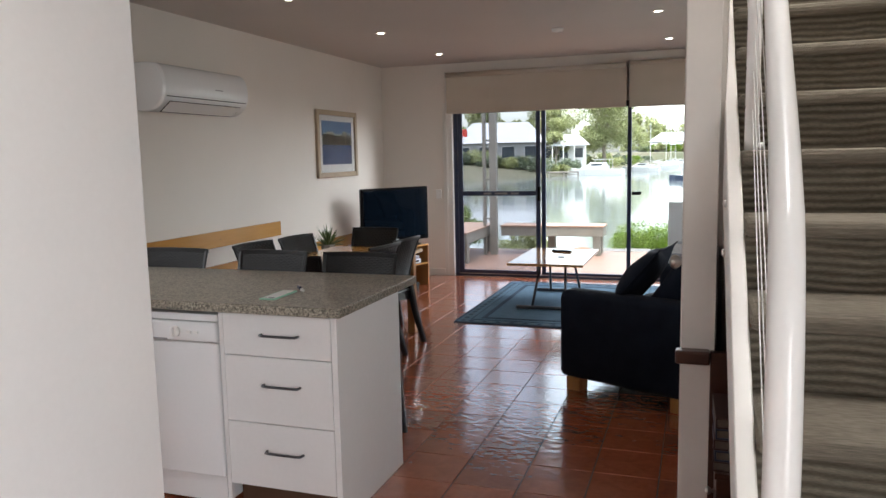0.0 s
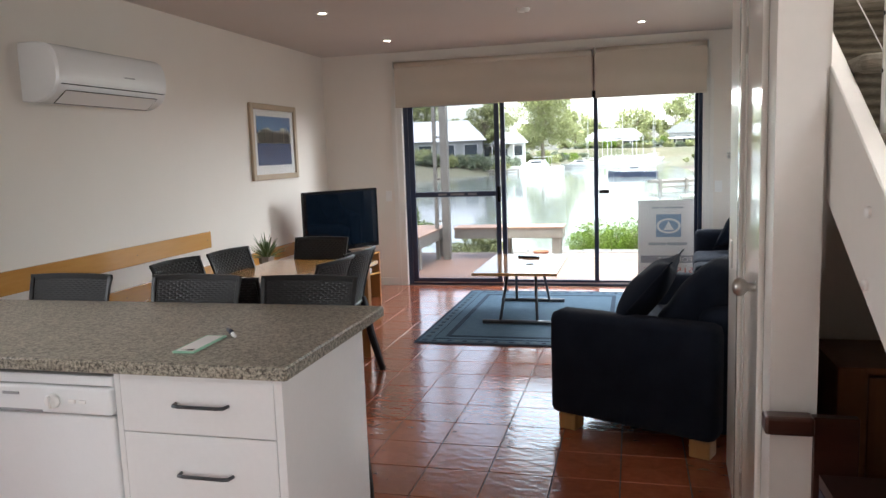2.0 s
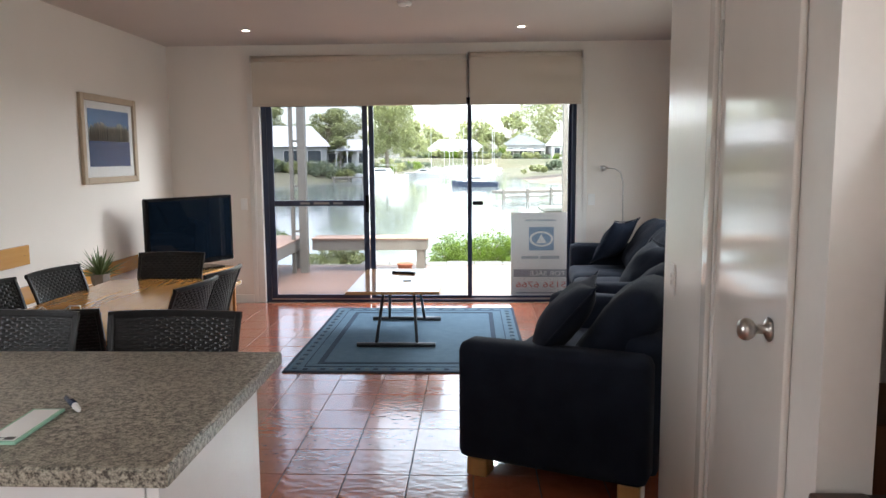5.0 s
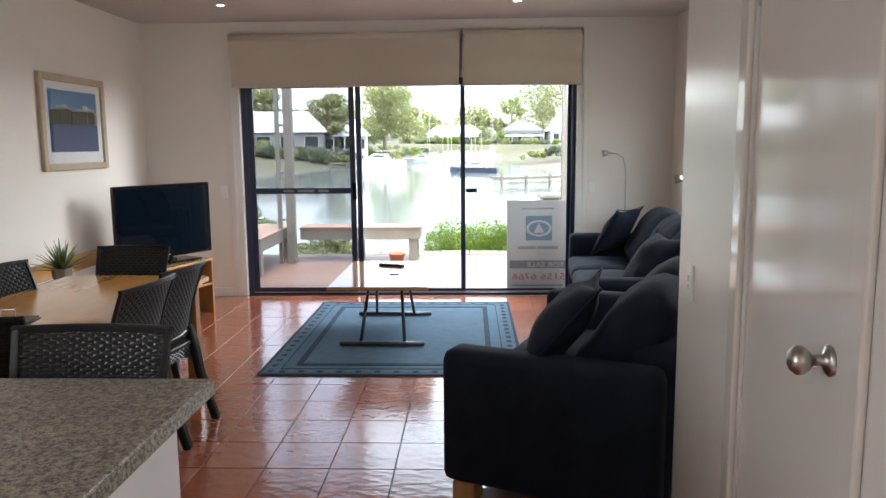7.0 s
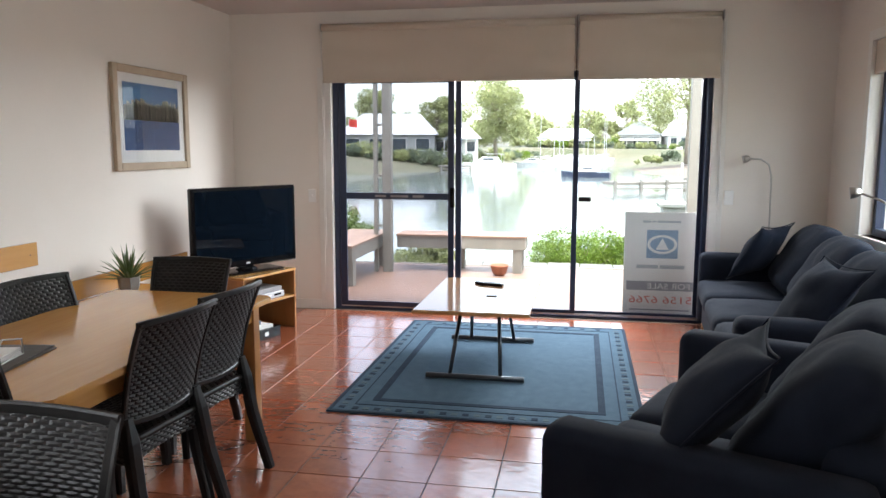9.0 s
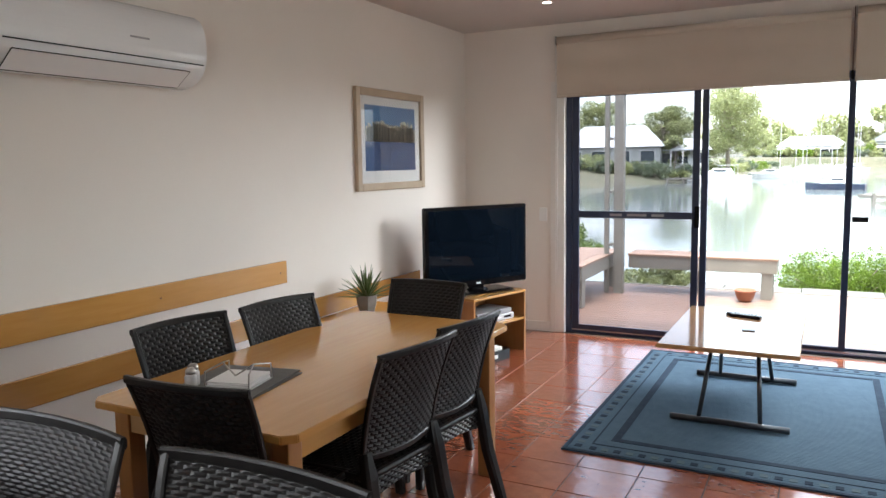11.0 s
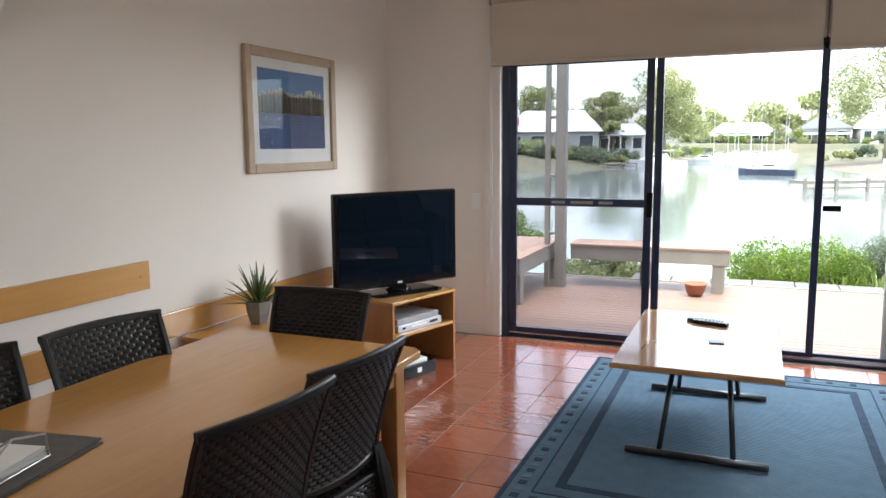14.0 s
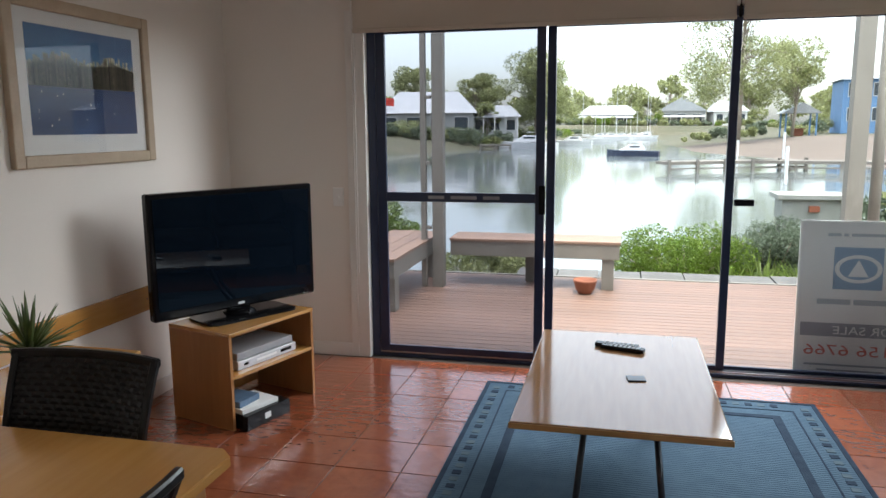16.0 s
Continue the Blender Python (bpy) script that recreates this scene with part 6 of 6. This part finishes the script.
def ground_height(x, y):
    if y < 14.6:
        return -0.42
    h = -1.7
    if y < 19:
        h = max(h, -0.42 - (y - 14.6) * 0.42)
    left = pick(y, [(30, -60), (60, -27), (69, -21), (90, -14.5), (100, -9.5), (130, -8), (162, -7), (170, 40)]) - x
    right = x - pick(y, [(20, 26), (53, 13.5), (79, 5.6), (90, 5.0), (144, 5.0), (162, 3), (170, -40)])
    for d, rise in ((left, 0.16), (right, 0.085), (y - 166, 0.12)):
        if d > -4:
            h = max(h, -1.0 + min(d, 14) * rise + 0.01 * max(0, min(d - 14, 200)) + 0.15 * noise.noise((x * 0.05, y * 0.05, 0)))
    return h


xs = [-3000, -800, -300] + list(np.arange(-150, 151, 2.5)) + [300, 800, 3000]
ys = [-400, -40, 8] + list(np.arange(10, 40, 1.5)) + list(np.arange(40, 260, 2.5)) + [400, 900, 4000]
verts = [(float(x), float(y), ground_height(float(x), float(y)) if abs(x) < 151 and 8 <= y < 260 else (-0.42 if y < 20 else 1.5)) for y in ys for x in xs]
nx = len(xs)
faces = [(j * nx + i, j * nx + i + 1, (j + 1) * nx + i + 1, (j + 1) * nx + i) for j in range(len(ys) - 1) for i in range(nx - 1)]
me = bpy.data.meshes.new("ground")
me.from_pydata(verts, [], faces)
me.materials.append(GRASS)
for f in me.polygons:
    f.use_smooth = True
tagged(new("ground", me), "grassy and gravelly shore ground around the water", "ground", "", "structure")
structure("water", boxes((-149, 149, 15, 172, -1.9, -1.0)), WATER, "calm grey blue lagoon water", "water")
bm = bmesh.new()
g_ = {}
for i in range(25):
    for j in range(22):
        x, y = 4 + i * 1.6, 52 + j * 2.0
        g_[i, j] = bm.verts.new((x, y, ground_height(x, y) + 0.05))
for i in range(24):
    for j in range(21):
        q_ = (g_[i, j], g_[i + 1, j], g_[i + 1, j + 1], g_[i, j + 1])
        if min(v.co.z for v in q_) > -1.3:
            bm.faces.new(q_)
bmesh.ops.delete(bm, geom=[v for v in bm.verts if not v.link_faces], context="VERTS")
structure("beach", bm, SAND, "brown gravel beach across the water", "ground", True)


# ---- houses ----
def house(x, y, z, w, d, h, roof, wall, label, rot=0.0, windows=4, porch=0.0, gable_x=True, storeys=1):
    m = pose(x, y, z, 0, 0, rot)
    t_ = thing("house", m, label, "house")
    part("wall", boxes((-w / 2, w / 2, -d / 2, d / 2, -0.6, h), m=m), wall, t_)
    e = 0.45
    bm = bmesh.new()
    if gable_x:
        pts = [(-w / 2 - e, -d / 2 - e, h), (w / 2 + e, -d / 2 - e, h), (w / 2 + e, d / 2 + e, h), (-w / 2 - e, d / 2 + e, h), (-w / 2 + w * 0.18, 0, h + roof), (w / 2 - w * 0.18, 0, h + roof)]
        fs = ((0, 1, 5, 4), (2, 3, 4, 5), (1, 2, 5), (3, 0, 4), (3, 2, 1, 0))
    else:
        pts = [(-w / 2 - e, -d / 2 - e, h), (w / 2 + e, -d / 2 - e, h), (w / 2 + e, d / 2 + e, h), (-w / 2 - e, d / 2 + e, h), (0, -d / 2 - e, h + roof), (0, d / 2 + e, h + roof)]
        fs = ((0, 4, 5, 3), (1, 2, 5, 4), (0, 1, 4), (2, 3, 5), (3, 2, 1, 0))
    vs = [bm.verts.new(m @ Vector(p)) for p in pts]
    for f in fs:
        bm.faces.new([vs[i] for i in f])
    part("roof", bm, ROOFM, t_)
    sh = h / storeys
    for s in range(storeys):
        for k in range(windows):
            xc = -w / 2 + w * (k + 0.5) / windows
            ww = w / windows * 0.28
            win = part("window", boxes((xc - ww - 0.06, xc + ww + 0.06, -d / 2 - 0.06, -d / 2, s * sh + sh * 0.3, s * sh + sh * 0.86), m=m), RENDERW, t_)
            part("pane", boxes((xc - ww, xc + ww, -d / 2 - 0.08, -d / 2 - 0.05, s * sh + sh * 0.33, s * sh + sh * 0.83), m=m), DARKGLASS, win)
    if porch:
        bm = bmesh.new()
        v4 = [bm.verts.new(m @ Vector(p)) for p in ((-w / 2, -d / 2 - porch, 2.3), (w / 2, -d / 2 - porch, 2.3), (w / 2, -d / 2 - 0.1, 2.75), (-w / 2, -d / 2 - 0.1, 2.75))]
        v5 = [bm.verts.new(v.co - Vector((0, 0, 0.12))) for v in v4]
        bm.faces.new(v4)
        bm.faces.new(v5[::-1])
        for i in range(4):
            bm.faces.new((v4[i], v5[i], v5[(i + 1) % 4], v4[(i + 1) % 4]))
        part("porch_roof", bm, ROOFM, t_)
        for k in range(5):
            xc = -w / 2 + 0.1 + (w - 0.2) * k / 4
            part("porch_post", boxes((xc - 0.06, xc + 0.06, -d / 2 - porch, -d / 2 - porch + 0.12, -0.5, 2.3), m=m), RENDERW, t_)
    return t_


house(-24.0, 93, 0.3, 11, 8, 2.7, 2.6, RENDERG, "grey house with a pale metal roof across the water", 8, 4)
house(-16.6, 97, 0.3, 5.5, 6, 2.3, 1.4, RENDERW, "low white garden house with a verandah across the water", 8, 3, 1.6)
# This house's wall carries the verandah's shadow in its colour.
house(-4.5, 182, 0.9, 13, 9, 2.9, 2.2, VERANDAH_SHADE, "white house with a long verandah at the far shore", 2, 5, 2.2)
house(12.0, 188, 1.0, 10, 9, 3.6, 3.2, RENDERG, "pale gabled house at the far shore", -4, 3, 1.8, False)
house(21.5, 186, 1.0, 7, 8, 3.4, 2.4, RENDERW, "small white house at the far shore", 6, 3)
house(31.0, 112, 0.9, 11, 9, 6.0, 0.7, RENDERB, "two-storey blue house with a low roof behind the beach", -6, 4, 0, True, 2)
house(38.0, 106, 0.9, 6, 7, 6.4, 0.6, RENDERW, "two-storey white rendered house behind the beach", -6, 2, 0, True, 2)
house(35.0, 64, 0.9, 9, 7, 2.2, 1.2, RENDERB, "low blue house with a pale roof beside the water", 20, 3)
sl = thing("picnic_shelter", (18.2, 99, 0.4), "small blue picnic shelter with a pale roof on the beach", "shelter")
for x in (16.6, 19.8):
    for y in (97.5, 100.5):
        part("post", boxes((x - 0.08, x + 0.08, y - 0.08, y + 0.08, -0.2, 2.7)), RENDERB, sl)
bm = bmesh.new()
vs = [bm.verts.new(p) for p in ((16.1, 97, 2.7), (20.3, 97, 2.7), (20.3, 101, 2.7), (16.1, 101, 2.7), (18.2, 97, 3.9), (18.2, 101, 3.9))]
for f in ((0, 4, 5, 3), (1, 2, 5, 4), (0, 1, 4), (2, 3, 5), (3, 2, 1, 0)):
    bm.faces.new([vs[i] for i in f])
part("roof", bm, ROOFM, sl)
part("table", boxes((17.4, 19.0, 98.6, 99.4, 0.9, 1.0), (17.6, 18.8, 98.9, 99.1, 0.0, 0.9)), TERRA, sl)


# ---- trees ----
tree(-12.0, 101, 0.2, 10.5, 5.2, "large dense gum tree on the far bank", 31, 20000, 0.115, 0.26, None, 40)
tree(-23.0, 118, 0.6, 8.8, 4.2, "rounded green tree behind the houses", 32, 9000, 0.135, 0.3, None, 26)
tree(-31.0, 112, 0.6, 8.8, 4.2, "rounded green tree behind the houses", 33, 9000, 0.135, 0.3, None, 26)
tree(-17.0, 93, 0.0, 4.2, 2.0, "small dark green garden tree", 34, 1800, 0.16, 0.2)
tree(10.6, 91, -0.1, 18.0, 6.0, "tall open gum tree with a pale trunk beside the beach", 35, 17000, 0.11, 0.30, None, 44, 0.013)
tree(17.0, 96, 0.2, 10.5, 4.0, "open gum tree beside the beach", 36, 8000, 0.115, 0.4, None, 24, 0.014)
tree(4.0, 176, 0.7, 7.5, 3.2, "round dark tree at the far shore", 37, 1500, 0.3, 0.25)
rnd = random.Random(77)
for k in range(22):
    x = -105 + 10.5 * k + rnd.uniform(-3, 3)
    tree(x, 212 + rnd.uniform(0, 40), 1.4, rnd.uniform(8, 13.5), rnd.uniform(5, 7.5), "green tree in the wooded skyline", 100 + k, 1300, 0.5, 0.2, None, 12)
rnd = random.Random(78)
for k in range(16):
    y = 84 + k * 4.5
    x = pick(y, [(60, -27), (69, -21), (90, -14.5), (100, -9.5), (130, -8), (162, -7)]) - rnd.uniform(2.5, 8)
    shrub("bank_shrub", x, y, ground_height(x, y) - 0.1, rnd.uniform(1.3, 2.4), rnd.uniform(1.1, 2.2), "low garden shrub on the far bank", 200 + k, (BUSHG, GUM, BUSHY)[k % 3], 500, 0.14, 8)
for k in range(22):
    x = -42 + k * 1.4 + rnd.uniform(-1, 1)
    y = 76 + k * 0.72 + rnd.uniform(-1, 3)
    if x < pick(y, [(60, -27), (69, -21), (90, -14.5), (100, -9.5)]) - 1:
        shrub("bank_shrub", x, y, ground_height(x, y) - 0.1, rnd.uniform(1.6, 3.0), rnd.uniform(1.4, 2.5), "low garden shrub on the far bank", 300 + k, (GUM, BUSHG)[k % 2], 1100, 0.12, 12)


# ---- boats and jetties ----
def boat(x, y, length, rot, hull, label, cabin=True):
    m = pose(x, y, -1.0, 0, 0, rot)
    b = thing("boat", m, label, "boat")
    bm = bmesh.new()
    w, h = length * 0.15, length * 0.105
    rows = []
    for f, ws in ((-0.5, 0.85), (-0.2, 1.0), (0.15, 0.95), (0.36, 0.6), (0.5, 0.04)):
        rise = h * (1 + 0.5 * max(0, f) * 2 * max(0, f))
        rows.append([bm.verts.new(m @ Vector((f * length, sx * w * ws * k, zz))) for sx, k, zz in ((-1, 1, rise), (-1, 0.75, -0.15), (1, 0.75, -0.15), (1, 1, rise))])
    for u, v in zip(rows, rows[1:]):
        for i in range(4):
            bm.faces.new((u[i], v[i], v[(i + 1) % 4], u[(i + 1) % 4]))
    bm.faces.new(rows[0])
    bm.faces.new(rows[-1][::-1])
    bmesh.ops.recalc_face_normals(bm, faces=bm.faces)
    part("hull", bm, hull, b)
    if cabin:
        bm = boxes((-0.24 * length, 0.24 * length, -w * 0.72, w * 0.72, h, h + length * 0.12), bevel=length * 0.02)
        for v in bm.verts:
            if v.co.z > h + length * 0.06:
                v.co.x = v.co.x * 0.55 - 0.06 * length
                v.co.y *= 0.85
        bmesh.ops.transform(bm, matrix=m, verts=bm.verts)
        cb = part("cabin", bm, HULL, b)
        part("cabin_window", boxes((-0.15 * length, 0.05 * length, -w * 0.70, w * 0.70, h + length * 0.065, h + length * 0.095), m=m), DARKGLASS, cb)
        part("canopy", boxes((-0.30 * length, 0.0, -w * 0.7, w * 0.7, h + length * 0.165, h + length * 0.172), m=m), HULL, b)
        for px, py in ((-0.28, -0.66), (-0.28, 0.66), (-0.03, -0.66), (-0.03, 0.66)):
            part("canopy_post", boxes((px * length - 0.02, px * length + 0.02, py * w - 0.02, py * w + 0.02, h, h + length * 0.165), m=m), WIRE, b)
    return b


boat(-11.6, 88.5, 6.6, 172, HULL, "white motor cruiser moored at the far bank")
boat(-0.6, 68.0, 4.2, 168, HULLB, "dark hulled boat with a white cabin on the water")
for k, (x, y, l_) in enumerate(((-7.6, 104, 5), (-5.6, 122, 5), (-3.5, 140, 5), (-1.0, 150, 5.5), (2.2, 142, 5))):
    boat(x, y, l_, 170 + 9 * k, HULL, "white boat moored along the far shore", k % 2 == 0)
    ms = thing("boat_mast", (x, y, -1), "slim white mooring mast by the far boats", "mast")
    part("pole", tubes(0.035, [(x + 1.2, y + 0.6, -1.6), (x + 1.2, y + 0.6, 5.5 + k % 3)], seg=6), HULL, ms)


rnd = random.Random(55)
for k in range(12):
    x, y = -8.2 + 1.05 * k + rnd.uniform(-0.3, 0.3), 156 + rnd.uniform(-5, 5)
    boat(x, y, rnd.uniform(3.4, 5.2), rnd.uniform(150, 200), HULL, "small white boat in the far marina", k % 3 != 1)
    if k % 2:
        ms = thing("boat_mast", (x, y, -1), "slim white mooring mast by the far boats", "mast")
        part("pole", tubes(0.04, [(x + 0.4, y, -1.2), (x + 0.4, y, rnd.uniform(3.5, 8.5))], seg=6), HULL, ms)


def jetty(x0, y0, x1, y1, n, label, rails=True):
    j = thing("jetty", (x0, y0, -1), label, "jetty")
    d = Vector((x1 - x0, y1 - y0, 0))
    m = Matrix.Translation((x0, y0, 0)) @ Matrix.Rotation(math.atan2(d.y, d.x), 4, "Z")
    L = d.length
    part("walkway", boxes((0, L, -0.7, 0.7, -0.62, -0.46), m=m), JETTY, j)
    part("fender_beam", boxes((0, L, -0.82, -0.74, -0.86, -0.78), m=m), JETTY, j)
    for k in range(n):
        x = L * k / (n - 1)
        part("pile", boxes((x - 0.075, x + 0.075, -0.89, -0.74, -1.8, -0.34 if rails else -0.46), m=m), JETTY, j)


jetty(0.6, 47.0, 8.0, 50.5, 6, "low grey timber jetty with piles in the water")
jetty(5.5, 49.2, 14.0, 48.0, 5, "low grey timber jetty beside the beach", False)
jetty(-16.5, 85.0, -13.5, 86.5, 3, "short grey jetty at the far bank", False)
for x, y, z in ((5.2, 39.0, 0.55), (8.2, 55.0, 1.0), (17.0, 70.0, 3.2), (6.4, 61, 0.4)):
    pl = thing("mooring_pile", (x, y, -1), "white painted pole standing in the shallows", "pole")
    part("pole", tubes(0.075, [(x, y, -1.9), (x, y, z)], seg=10), HULL, pl)
fl = thing("flag", (-28.0, 88.5, 0), "red flag on a pole across the water", "flag")
part("pole", tubes(0.04, [(-28.0, 88.5, -0.3), (-28.0, 88.5, 4.9)], seg=6), HULL, fl)
bm = bmesh.new()
grid = [[bm.verts.new((-28.0 + 0.2 * i, 88.5 + 0.10 * math.sin(i * 1.3), 3.9 + 0.3 * j - 0.02 * i)) for i in range(6)] for j in range(4)]
for u, v in zip(grid, grid[1:]):
    for i in range(5):
        bm.faces.new((u[i], u[i + 1], v[i + 1], v[i]))
part("cloth", bm, mat("red_flag_cloth", (0.55, 0.05, 0.03), (0.45, 0.04, 0.025), 0.7, 2), fl)
rnd = random.Random(91)
for k in range(10):
    x, y = 8.5 + k * 2.6 + rnd.uniform(-0.8, 0.8), 104 + rnd.uniform(0, 12)
    shrub("shore_shrub", x, y, ground_height(x, y) - 0.1, rnd.uniform(1.2, 2.4), rnd.uniform(1.2, 2.4), "garden shrub behind the beach", 400 + k, (GUM, BUSHG)[k % 2], 600, 0.16, 8)
for k in range(26):
    x, y = -15 + k * 1.9 + rnd.uniform(-1, 1), 170 + rnd.uniform(0, 6)
    shrub("shore_shrub", x, y, ground_height(x, y) - 0.1, rnd.uniform(1.6, 3.0), rnd.uniform(1.2, 2.6), "garden shrub along the far shore", 430 + k, (GUM, BUSHG, BUSHY)[k % 3], 500, 0.22, 8)


# ---- floor tiles ----
PX, PY, X0, Y0 = 0.2975, 0.2985, -1.262, 5.757


def tile_mesh(seed):
    rnd = random.Random(seed)
    bm = bmesh.new()
    a, b = PX / 2 - 0.0022, PY / 2 - 0.0022
    low = [bm.verts.new((sx * a, sy * b, -0.006)) for sx, sy in ((-1, -1), (1, -1), (1, 1), (-1, 1))]
    mid = [bm.verts.new((sx * a, sy * b, -0.0022)) for sx, sy in ((-1, -1), (1, -1), (1, 1), (-1, 1))]
    top = [bm.verts.new((sx * (a - 0.0012), sy * (b - 0.0012), rnd.uniform(-0.0006, 0.0004))) for sx, sy in ((-1, -1), (1, -1), (1, 1), (-1, 1))]
    for u, v in ((low, mid), (mid, top)):
        for k in range(4):
            bm.faces.new((u[k], u[(k + 1) % 4], v[(k + 1) % 4], v[k]))
    bm.faces.new(top)
    return bm


tile_data = [mesh_of("floor_tile", tile_mesh(k), TILE) for k in range(4)]
rest = bmesh.new()
for i in range(-10, 9):
    for j in range(-25, 14):
        cx, cy = X0 + (i + 0.5) * PX, Y0 + (j + 0.5) * PY
        if not (LEFT - 0.1 < cx < RIGHT + 0.1 and BACK < cy < FAR + 0.1):
            continue
        if -2.78 < cx < -0.05 and 2.4 < cy:
            t_ = new("floor_tile", tile_data[(i * 7 + j * 3) % 4])
            t_.parent = floor_
            t_.matrix_basis = pose(cx, cy, 0, 0, 0, 180 * ((i + j) % 2))
        else:
            rest.from_mesh(tile_data[(i * 7 + j * 3) % 4])
            bmesh.ops.translate(rest, verts=rest.verts[-12:], vec=(cx, cy, 0))
tagged(part("floor_tiles", rest, TILE, floor_), "terracotta tiles along the walls", "", "", "stuff")
